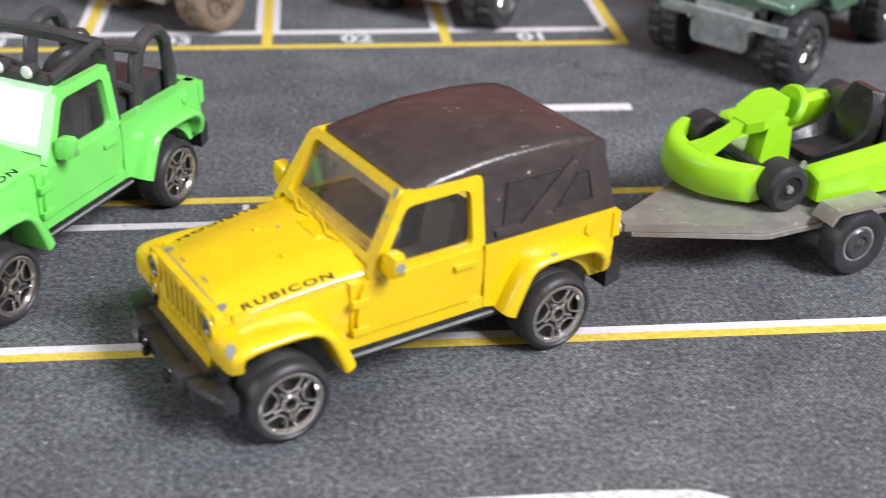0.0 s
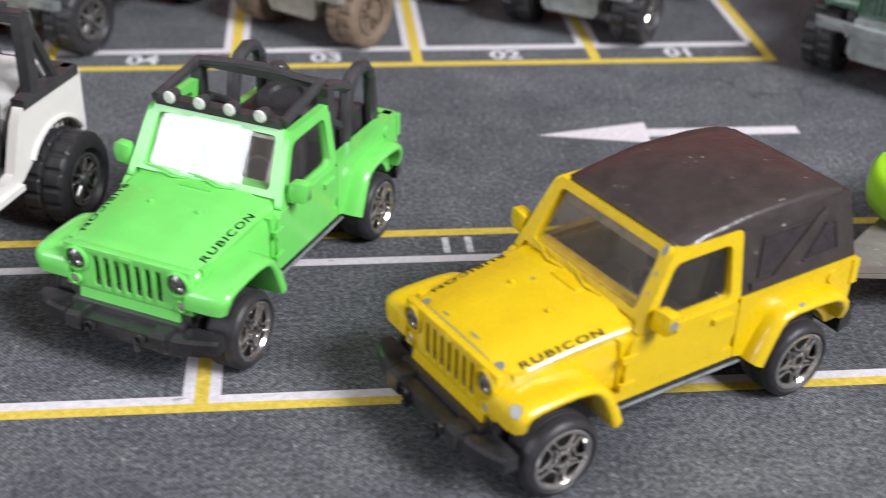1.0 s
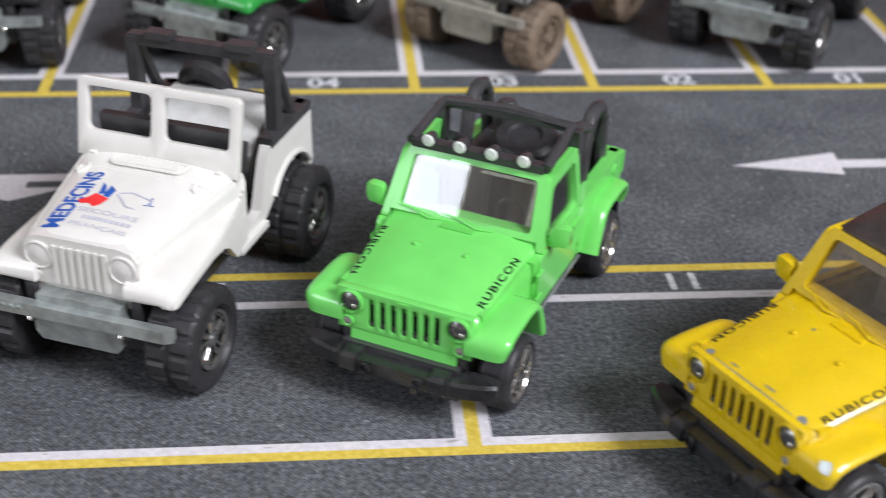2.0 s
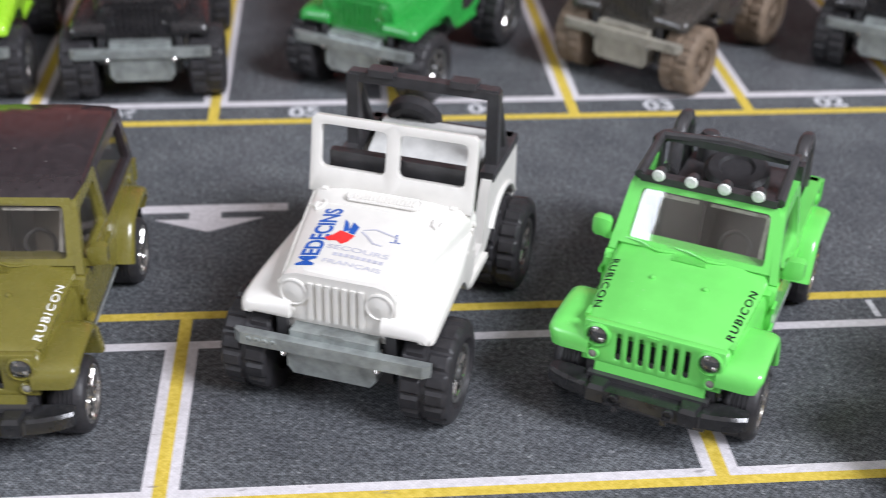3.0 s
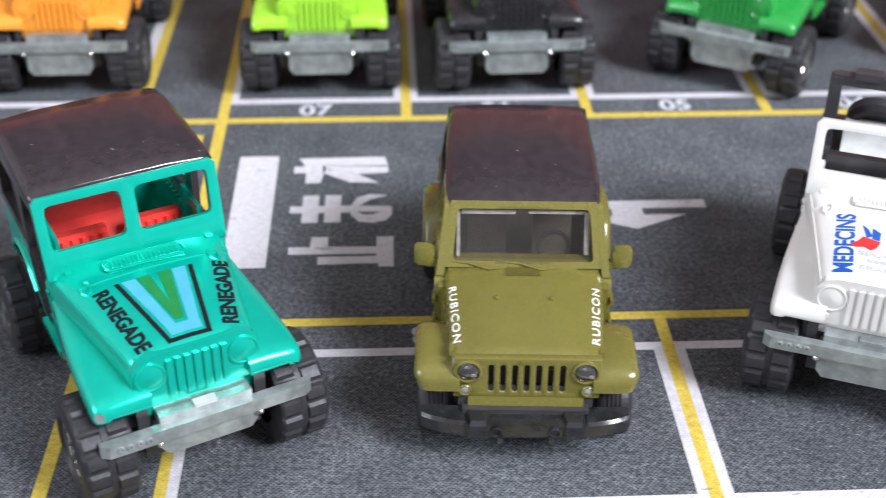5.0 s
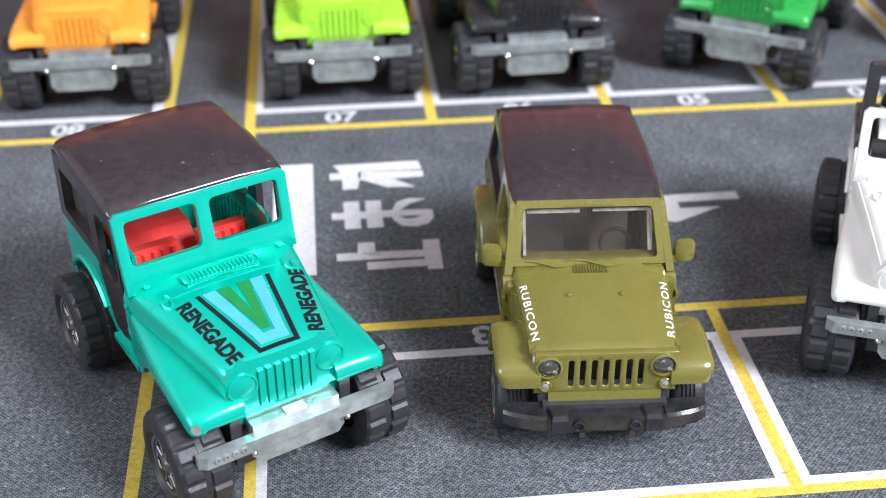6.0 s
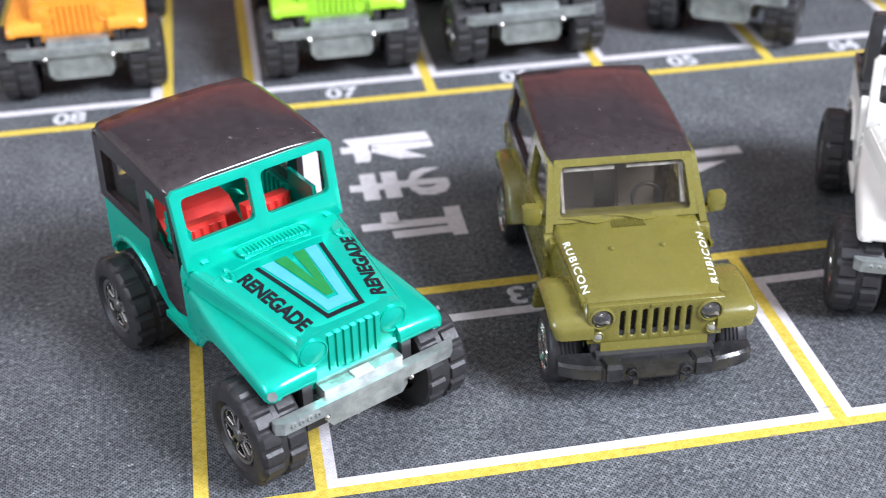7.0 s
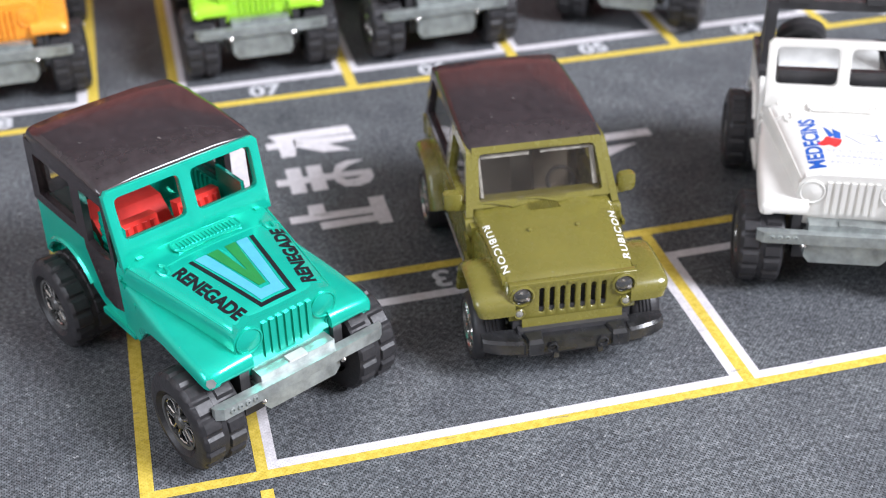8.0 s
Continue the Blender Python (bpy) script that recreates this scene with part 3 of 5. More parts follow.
def joined(bm, other):
    me = bpy.data.meshes.new("piece")
    other.to_mesh(me)
    other.free()
    bm.from_mesh(me)
    bpy.data.meshes.remove(me)
    return bm


# ---- the modern off-road car: shared lower half, three tops ----
def hood_z(x):
    return 19.3 - 0.0044 * (x - 6.0) ** 2 - 0.024 * (x - 6.0)


def fender_band(line, s, y_in, y_out, full, tuck_front=0.0):
    """A rounded mudguard along a side line of (x, z) points; its outer edge turns in towards the first point."""
    rows = []
    n = len(line)
    for i, (x, z) in enumerate(line):
        a, b = line[max(i - 1, 0)], line[min(i + 1, n - 1)]
        d = Vector((b[0] - a[0], b[1] - a[1])).normalized()
        nx, nz = (-d.y, d.x) if d.x > 0 else (d.y, -d.x)
        if nz < 0 or (abs(nz) < 0.2 and (x - line[n // 2][0]) * nx < 0):
            nx, nz = -nx, -nz
        out = y_out - tuck_front * max(0.0, 1 - i / 3.0) ** 1.5
        thick = full * (1 - 0.38 * math.sin(math.pi * i / (n - 1)) ** 2)
        row = []
        for y, h in ((y_in, -thick), (y_in, 0.0), (out - 1.9, 0.0), (out - 0.9, -0.14), (out - 0.25, -0.45), (out, -0.6 * thick), (out - 0.1, -thick + 0.2), (out - 0.5, -thick)):
            row.append((x + nx * h, y * s, z + nz * h))
        rows.append(row)
    return loft(rows)


def modern_front(car, body):
    """Engine bay, hood, grille, lamps, front fenders and bumper."""
    rows = []
    for x, half, low in ((5.0, 12.6, 9.3), (10.5, 12.3, 9.3), (12.0, 11.9, 11.4), (19.5, 11.3, 12.4), (25.8, 10.5, 12.4)):
        top = hood_z(x) - 1.5
        rows.append([(x, -half, low), (x, half, low), (x, half + 0.1, top - 1.5), (x, half - 0.25, top), (x, -half + 0.25, top), (x, -half - 0.1, top - 1.5)])
    part("engine_bay", bev(loft(rows), 0.25), body, car)
    rows = []
    for x in (7.2, 7.8, 10.0, 14.0, 18.0, 22.0, 24.4, 25.6, 26.3, 26.65):
        half = 11.9 - (x - 7.2) * 0.07
        t = hood_z(x)
        drop = {26.3: 0.35, 26.65: 0.95}.get(x, 0.0)
        base = hood_z(x) - 1.7
        t -= drop
        rows.append([(x, -half, base), (x, half, base), (x, half + 0.02, t - 0.75), (x, half - 0.3, t - 0.3), (x, half - 0.9, t - 0.05), (x, half * 0.72, t + 0.12), (x, half * 0.66, t + 0.42),
                     (x, half * 0.3, t + 0.55), (x, -half * 0.3, t + 0.55), (x, -half * 0.66, t + 0.42), (x, -half * 0.72, t + 0.12), (x, -half + 0.9, t - 0.05), (x, -half + 0.3, t - 0.3), (x, -half - 0.02, t - 0.75)])
    hood = part("hood", loft(rows), body, car)
    for s in (-1, 1):
        part("hood_knob", lathe([(0.5, -0.1), (0.45, 0.3), (0.2, 0.45), (0.0, 0.48)], 12, (15.0, 4.0 * s, hood_z(15) + 0.5), "z"), body, hood)
        part("hood_latch", bev(box(23.0, 25.2, s * 10.6 - 0.35, s * 10.6 + 0.35, hood_z(25) - 1.0, hood_z(25) - 0.05), 0.15), body, hood)
    # cowl with its vent
    rows = []
    for x, z, half in ((4.6, 20.2, 12.4), (6.0, 20.1, 12.3), (7.3, 19.0, 11.9)):
        rows.append([(x, -half, z - 2.2), (x, half, z - 2.2), (x, half, z - 0.5), (x, half - 0.6, z + 0.25), (x, -half + 0.6, z + 0.25), (x, -half, z - 0.5)])
    cowl = part("cowl", loft(rows), body, car)
    for k in range(12):
        part("vent_slat", box(7.6, 9.8, -2.6 + k * 0.45, -2.38 + k * 0.45, hood_z(8.6) + 0.4, hood_z(8.6) + 0.74), body, cowl)
    for s, y in ((-1, -7.2), (-1, 0.6)):
        part("wiper", tube([(7.6, y + 4.6, 19.85), (8.3, y + 2.0, 20.0), (7.2, y - 1.0, 20.3), (6.9, y - 3.6, 20.4)], 0.2, 6), body, cowl)
    # grille panel with seven open slots
    zt, zb = 17.55, 10.7
    gx = 26.1
    slot, pitch = 0.84, 1.68
    bars, edges = bmesh.new(), [-10.3] + [(k - 2.5) * pitch for k in range(6)] + [10.3]
    for k in range(7):
        y = (k - 3) * pitch
        ring(rounded(edges[k], edges[k + 1], zb, zt, 0.001), rounded(y - slot / 2, y + slot / 2, zb + 1.0, zt - 1.15, slot * 0.48), lambda a, b, c: (gx + 1.2 - c, a, b), 1.2, bars)
    bmesh.ops.remove_doubles(bars, verts=bars.verts, dist=0.005)
    bmesh.ops.delete(bars, geom=[f for f in bars.faces if any(all(abs(v.co.y - e) < 0.01 for v in f.verts) for e in edges[1:-1])], context="FACES_ONLY")
    part("grille", bev(bars, 0.12, 2, 50), body, car, smooth=50)
    # added black box that stands in for the shade inside the slots
    part("grille_shade", box(gx - 0.4, gx + 0.55, -6.2, 6.2, zb + 0.5, zt - 0.5), INK_SHADE_BLACK, car)
    part("apron", bev(prism([(25.2, 8.9), (27.3, 8.9), (27.6, 9.3), (27.3, 10.8), (25.2, 10.8)], -8.2, 8.2), 0.3), body, car)
    part("badge", bev(box(27.2, 27.5, -0.9, 0.9, 16.75, 17.2), 0.1, 1), body, car)
    for s in (-1, 1):
        lamp = part("headlight", lathe([(2.0, 27.0), (2.0, 27.6), (1.7, 27.75), (1.6, 27.4), (0.0, 27.4)], 22, (0, 8.25 * s, 15.35), "x"), body, car)
        part("lens", lathe([(1.6, 27.35), (1.2, 27.7), (0.6, 27.9), (0.0, 27.95)], 18, (0, 8.25 * s, 15.35), "x"), DARK_LENS, lamp)
        # two small chrome domes added as the lens's bright glints
        part("low_glint", lathe([(0.46, 27.6), (0.40, 27.92), (0.22, 28.05), (0.0, 28.1)], 12, (0, 8.25 * s + 0.75, 14.95), "x"), CHROME, lamp)
        part("top_glint", lathe([(0.36, 27.5), (0.30, 27.84), (0.0, 27.96)], 12, (0, 8.25 * s - 0.35, 16.25), "x"), CHROME, lamp)
        part("turn_signal", lathe([(0.62, 27.2), (0.58, 27.6), (0.3, 27.7), (0.0, 27.72)], 14, (0, 8.7 * s, 12.1), "x"), SIGNAL, car)
        part("signal_ring", lathe([(0.95, 27.1), (0.95, 27.55), (0.8, 27.7), (0.62, 27.6), (0.6, 27.2)], 16, (0, 8.7 * s, 12.1), "x", caps=False), body, car)
        line = [(27.9, 12.1), (27.9, 13.2), (27.75, 14.2), (27.2, 15.0), (26.2, 15.5), (24.4, 15.75), (22.0, 15.85), (19.0, 15.9), (16.6, 15.7), (15.0, 15.05), (13.7, 13.9), (12.6, 12.2), (11.7, 10.3), (11.0, 8.5)]
        part("fender", fender_band(line, s, 9.4, 15.9, 2.1, 0.7), body, car, smooth=60)
    part("wheel_well", box(12.0, 27.0, -9.6, 9.6, 8.8, 12.6), PLASTIC, car)
    # bumper: square middle, swept ends
    bumper = part("bumper", bev(slab([(27.0, -9.4), (30.2, -9.4), (31.0, -8.4), (31.0, 8.4), (30.2, 9.4), (27.0, 9.4)], 6.6, 8.6), 0.25), BUMPER_BLACK, car)
    part("valance", bev(box(26.5, 30.0, -6.4, 6.4, 5.9, 6.9), 0.3), BUMPER_BLACK, bumper)
    for s in (-1, 1):
        bm = loft([[(a, y * s, 6.6), (b, y * s, 6.6), (b, y * s, t - 0.4), (b - 0.5, y * s, t), (a, y * s, t)] for y, a, b, t in ((8.6, 27.2, 30.8, 8.8), (10.2, 27.0, 30.7, 8.9), (12.2, 26.9, 30.2, 8.9), (13.8, 26.8, 29.5, 8.8), (14.8, 26.8, 28.8, 8.7))])
        part("bumper_end", bev(bm, 0.35, 2), BUMPER_BLACK, bumper)
        part("fog_lamp", lathe([(0.9, 30.9), (0.9, 31.4), (0.7, 31.5), (0.6, 31.1), (0.0, 31.2)], 16, (0, 4.1 * s, 7.6), "x"), BUMPER_BLACK, bumper)
        bm = loft([[(a, s * 6.8 - w, z0), (b, s * 6.8 - w + 0.4, z0), (b, s * 6.8 + w - 0.4, z0), (a, s * 6.8 + w, z0)] for z0, a, b, w in ((6.2, 29.0, 31.1, 1.5), (6.8, 29.0, 31.6, 1.6), (8.7, 28.6, 31.4, 1.6), (9.2, 28.2, 30.8, 1.4))])
        part("bumper_block", bev(bm, 0.2), BUMPER_BLACK, bumper)
        part("tow_eye", bev(box(30.8, 31.7, s * 3.6 - 0.4, s * 3.6 + 0.4, 5.9, 6.8), 0.2), BUMPER_BLACK, bumper)


def modern_sides(car, body, pane_of=CLEAR, tail=-30.6):
    """Doors, rear quarters, rear fenders, sills, mirrors."""
    for s in (-1, 1):
        pts = [(-9.2, 18.3), (-9.2, 9.2), (-12.6, 8.4)] + arc(-20.3, 5.6, 7.4, 25, 155, 12) + [(-29.5, 8.8), (tail, 9.2), (tail - 0.3, 13.0), (tail, 18.3)]
        part("rear_quarter", bev(prism(pts, 11.0 * s, 13.2 * s), 0.3, 2), body, car)
        part("rocker", bev(box(-10.6, 11.6, min(11.0 * s, 13.1 * s), max(11.0 * s, 13.1 * s), 9.1, 10.7), 0.3), body, car)
        part("door_jamb", box(-9.6, 10.4, min(11.1 * s, 12.75 * s), max(11.1 * s, 12.75 * s), 10.4, 18.0), body, car)
        door = part("door", bev(prism(soften([(9.5, 10.95), (9.9, 12.5), (9.4, 16.8), (8.6, 18.3), (-8.75, 18.3), (-8.75, 13.0), (-7.0, 11.05)], 0.7), 11.2 * s, 13.4 * s), 0.3, 3), body, car)
        if pane_of:
            outer = [(8.4, 18.2), (2.6, 28.0), (-9.1, 28.1), (-9.1, 18.2)]
            inner = [(6.3, 19.0), (2.2, 26.4), (-7.3, 26.5), (-7.3, 19.0)]
            bm = ring(soften(outer, 0.9), soften(inner, 1.1), lambda a, b, c, s=s: (a, s * (13.25 - c - max(0.0, b - 18) * 0.13), b), 1.2)
            part("window_frame", bev(bm, 0.3, 2), body, door)
            pane = prism([(6.6, 18.6), (2.3, 27.1), (-7.5, 27.1), (-7.5, 18.6)], 12.5 * s, 12.3 * s, lean=0.13)
            ob = part("window_pane", pane, pane_of, door)
            ob.visible_shadow = False
        part("door_handle", bev(box(-7.6, -4.2, min(13.3 * s, 13.9 * s), max(13.3 * s, 13.9 * s), 16.3, 16.9), 0.2), body, door)
        for z in (11.6, 15.6):
            part("hinge", bev(box(8.2, 10.6, min(13.2 * s, 13.7 * s), max(13.2 * s, 13.7 * s), z - 0.45, z + 0.45), 0.15), body, door)
        # mirror
        bm = loft([[(a, s * y, z0), (b, s * y, z0), (b + 0.25, s * y, (z0 + z1) / 2), (b, s * y, z1), (a, s * y, z1)] for y, a, b, z0, z1 in ((13.5, 5.2, 6.3, 19.6, 21.9), (14.1, 4.9, 6.6, 19.3, 22.3), (15.9, 4.8, 6.5, 19.3, 22.4), (16.5, 5.0, 6.2, 19.7, 22.1))])
        mirror = part("mirror", bev(bm, 0.45, 3), body, car, smooth=60)
        part("mirror_arm", bev(box(5.5, 6.4, min(12.4 * s, 14.6 * s), max(12.4 * s, 14.6 * s), 19.0, 20.3), 0.2), body, mirror)
        part("mirror_glass", box(4.68, 4.84, min(14.1 * s, 15.9 * s), max(14.1 * s, 15.9 * s), 19.9, 21.9), CHROME, mirror)
        # rear fender
        line = [(-29.7, 10.2), (-29.5, 11.6), (-28.8, 13.2), (-27.4, 14.6), (-25.6, 15.3), (-22.0, 15.5), (-17.6, 15.5), (-15.6, 15.1), (-14.2, 14.1), (-12.9, 12.2), (-11.8, 10.2), (-11.0, 8.5)]
        part("fender", fender_band(line, s, 11.4, 15.9, 2.1, 1.0), body, car, smooth=60)
        sill = part("sill", bev(box(-11.5, 12.0, min(10.0 * s, 12.9 * s), max(10.0 * s, 12.9 * s), 7.4, 9.1), 0.3), BUMPER_BLACK, car)
        part("sill_edge", tube([(-11.0, 13.0 * s, 7.9), (11.4, 13.0 * s, 7.9)], 0.22, 6), STEEL, sill)
        part("fuel_cap", lathe([(1.0, 13.2 * s), (0.95, 13.5 * s), (0.0, 13.55 * s)], 16, (-26.5, 0, 16.4)), body, car)
    part("tailgate", bev(box(tail - 0.4, tail + 1.4, -12.6, 12.6, 9.2, 18.3), 0.3), body, car)
    for s in (-1, 1):
        part("tail_lamp", bev(box(tail - 1.1, tail + 0.2, s * 12.3 - 1.1, s * 12.3 + 1.1, 14.0, 17.8), 0.3), body, car)
    part("rear_bumper", bev(slab([(tail + 1, -13.8), (tail - 2.2, -13.0), (tail - 2.8, 0), (tail - 2.2, 13.0), (tail + 1, 13.8)], 6.4, 9.8), 0.4), BUMPER_BLACK, car)
    part("chassis", bev(box(-30, 28.5, -9.0, 9.0, 4.2, 9.4), 0.5), PLASTIC, car)
    part("cabin_floor", box(-29.4, 6.5, -11.2, 11.2, 9.4, 11.0), INTERIOR, car)
    for x in (-20.3, 20.3):
        part("axle", lathe([(0.6, -12.0), (0.6, 12.0)], 10, (x, 0, 5.6)), STEEL, car)
        for s in (-1, 1):
            road_wheel(car, x, s)


def modern_windshield(car, body, pane_of=CLEAR, seats=INTERIOR, dash=INTERIOR, edge=LEDGE, ledges=((-9.4, -1.2, 0.80, 0.86), (0.8, 9.4, 0.81, 0.86), (9.3, 10.0, 0.20, 0.84), (-10.1, -9.6, 0.16, 0.84))):
    base, top = Vector((7.0, 0, 19.4)), Vector((2.0, 0, 28.2))
    up = top - base
    nrm = Vector((up.z, 0, -up.x)).normalized()

    def place(a, b, c):
        p = base + up * b + nrm * (0.5 - c)
        return (p.x, a, p.z)

    outer = soften([(-12.2, 0.0), (12.2, 0.0), (11.0, 1.0), (-11.0, 1.0)], 0.05)
    inner = [(-10.6, 0.16), (-10.5, 0.12), (-10.2, 0.10), (-9.8, 0.10), (9.8, 0.10), (10.2, 0.10), (10.5, 0.12), (10.6, 0.16), (10.05, 0.80), (9.9, 0.84), (9.7, 0.87), (9.2, 0.88), (-9.2, 0.88), (-9.7, 0.87), (-9.9, 0.84), (-10.05, 0.80)]
    part("windshield_frame", bev(ring(outer, inner, place, 1.4), 0.35, 3), body, car)
    rows = []
    for k in range(15):
        u = k / 7 - 1
        out = 0.65 * (1 - u * u)
        rows.append([place(u * half, b, c - out) for half, b, c in ((10.9, 0.06, 0.55), (10.2, 0.91, 0.55), (10.2, 0.91, 0.85), (10.9, 0.06, 0.85))])
    ob = part("windshield", loft(rows), pane_of, car, smooth=40)
    ob.visible_shadow = False
    for a0, a1, b0, b1 in ledges:
        part("glass_ledge", loft([[place(a, b0, 0.95), place(a, b1, 0.95), place(a, b1, 1.5), place(a, b0, 1.5)] for a in (a0, a1)]), edge, car)
    part("dashboard", bev(box(2.0, 6.4, -11.0, 11.0, 14.5, 18.6), 0.6), dash, car)
    bm = lathe([(2.3 + 0.35 * math.cos(a), 0.35 * math.sin(a)) for a in [k * math.pi / 4 for k in range(9)]], 22, axis="x", caps=False)
    part("steering_wheel", turned(bm, pose(0.6, 5.0, 19.3, 0, -20, 0)), PLASTIC, car)
    for y in (-5.2, 5.2):
        seat = part("seat", bev(box(-7.0, 0.0, y - 3.2, y + 3.2, 11.0, 14.4), 0.8), seats, car)
        part("backrest", turned(bev(box(-1.0, 1.0, -3.1, 3.1, 0, 9.5), 0.8), pose(-6.6, y, 13.0, 0, -12, 0)), seats, seat)


def hood_surface(x, y):
    half, t = 11.9 - (x - 7.2) * 0.07, hood_z(x)
    return across(y, [(0, t + 0.55), (half * 0.3, t + 0.55), (half * 0.66, t + 0.42), (half * 0.72, t + 0.12), (half - 0.9, t - 0.05), (half - 0.3, t - 0.3), (half, t - 0.75)])


def word_on_hood(car, material):
    for s in (-1, 1):
        m = pose(17.7, s * 10.25, 0, 0, 0, 180 - 4 if s > 0 else 4)
        part("printed_word", draped(word_mesh("RUBICON", 11.8, 1.15, 0.03, 1.22), m, hood_surface), material, car)


def soft_top(car):
    """Sagging cloth-style roof with embossed rear side windows."""
    rows = []
    for x, z, half, sag in ((1.25, 27.9, 11.2, 0.05), (0.7, 28.5, 11.5, 0.3), (-3.0, 29.0, 11.7, 0.45), (-9.0, 29.9, 11.8, 0.55), (-12.0, 30.1, 11.8, 0.6), (-20.0, 30.1, 11.7, 0.5), (-25.0, 29.7, 11.5, 0.4), (-27.4, 29.2, 11.3, 0.25), (-28.6, 28.3, 11.1, 0.1), (-29.2, 27.0, 11.0, 0.1)):
        low = 27.9 if x > -9.5 else 27.0
        low = min(low, z - 1.0)
        rows.append([(x, -half, low), (x, half, low), (x, half + 0.05, z - 0.75), (x, half - 0.5, z - 0.2), (x, half * 0.75, z), (x, half * 0.35, z + sag), (x, -half * 0.35, z + sag), (x, -half * 0.75, z), (x, -half + 0.5, z - 0.2), (x, -half - 0.05, z - 0.75)])
    top = part("soft_top", loft(rows), SOFT_TOP, car, smooth=50)
    part("rear_panel", bev(turned(box(-0.8, 0.8, -11.4, 11.4, 0, 10.0), pose(-30.4, 0, 18.2, 0, 9, 0)), 0.4), SOFT_TOP, top)
    for s in (-1, 1):
        pts = [(-9.2, 18.4), (-9.2, 28.4), (-28.2, 28.4), (-29.4, 25.5), (-30.8, 18.4)]
        part("side_panel", bev(prism(pts, 11.6 * s, 13.0 * s, lean=0.13), 0.3), SOFT_TOP, top)
        win = [(-12.4, 20.6), (-13.2, 25.8), (-21.4, 25.8), (-14.8, 20.6)]
        part("side_window", bev(prism(win, 12.7 * s, 13.18 * s, lean=0.13), 0.12, 1), ROOF_BLACK, top)
        win = [(-20.8, 20.7), (-24.2, 24.6), (-26.0, 24.6), (-26.5, 20.8)]
        part("side_window", bev(prism(win, 12.7 * s, 13.18 * s, lean=0.13), 0.12, 1), ROOF_BLACK, top)
        bar = [(-10.8, 19.1), (-15.4, 19.1), (-25.0, 27.4), (-23.8, 27.4), (-14.7, 20.0), (-10.8, 20.0)]
        part("window_strap", bev(prism(bar, 12.8 * s, 13.42 * s, lean=0.13), 0.2, 2), SOFT_TOP, top)
        for edge in ([(-12.2, 20.4), (-13.0, 26.0), (-21.6, 26.0)], [(-20.4, 20.5), (-26.8, 20.6), (-26.2, 24.8), (-24.3, 24.8)]):
            part("window_seam", tube([(x, s * (13.12 - (z - 18) * 0.13), z) for x, z in edge], 0.17, 6), SOFT_TOP, top)


def hard_top(car):
    rows = []
    for x, z, half in ((2.6, 27.9, 11.5), (1.6, 28.5, 11.7), (-4.0, 29.0, 11.9), (-14.0, 29.5, 11.9), (-24.0, 29.3, 11.8), (-29.0, 28.9, 11.5), (-30.4, 28.0, 11.1)):
        rows.append([(x, -half, 27.7), (x, half, 27.7), (x, half + 0.1, z - 0.9), (x, half - 0.25, z - 0.35), (x, half - 0.9, z), (x, half * 0.4, z + 0.25), (x, -half * 0.4, z + 0.25), (x, -half + 0.9, z), (x, -half + 0.25, z - 0.35), (x, -half - 0.1, z - 0.9)])
    top = part("hard_top", loft(rows), ROOF_BLACK, car, smooth=50)
    for s in (-1, 1):
        outer = [(-9.2, 18.3), (-9.2, 28.1), (-30.0, 28.1), (-30.8, 18.3)]
        inner = [(-10.8, 19.6), (-10.8, 26.6), (-28.0, 26.6), (-28.8, 19.6)]
        bm = ring(outer, inner, lambda a, b, c, s=s: (a, s * (13.1 - c - max(0.0, b - 18) * 0.13), b), 1.2)
        part("side_panel", bev(bm, 0.3, 2), ROOF_BLACK, top)
        ob = part("side_window", prism([(-10.6, 19.4), (-10.6, 26.8), (-28.2, 26.8), (-29.0, 19.4)], 12.4 * s, 12.2 * s, lean=0.13), DARK_GLASS, top)
        ob.visible_shadow = False
    outer = [(-12.0, 18.3), (12.0, 18.3), (11.0, 28.0), (-11.0, 28.0)]
    inner = [(-10.0, 19.8), (10.0, 19.8), (9.4, 26.2), (-9.4, 26.2)]
    part("rear_panel", bev(ring(outer, inner, lambda a, b, c: (-31.0 + c + (b - 18) * 0.06, a, b), 1.2), 0.3), ROOF_BLACK, top)


def place(ob, x, y, heading):
    ob.matrix_world = pose(x * MM, y * MM, 0, 0, 0, heading)


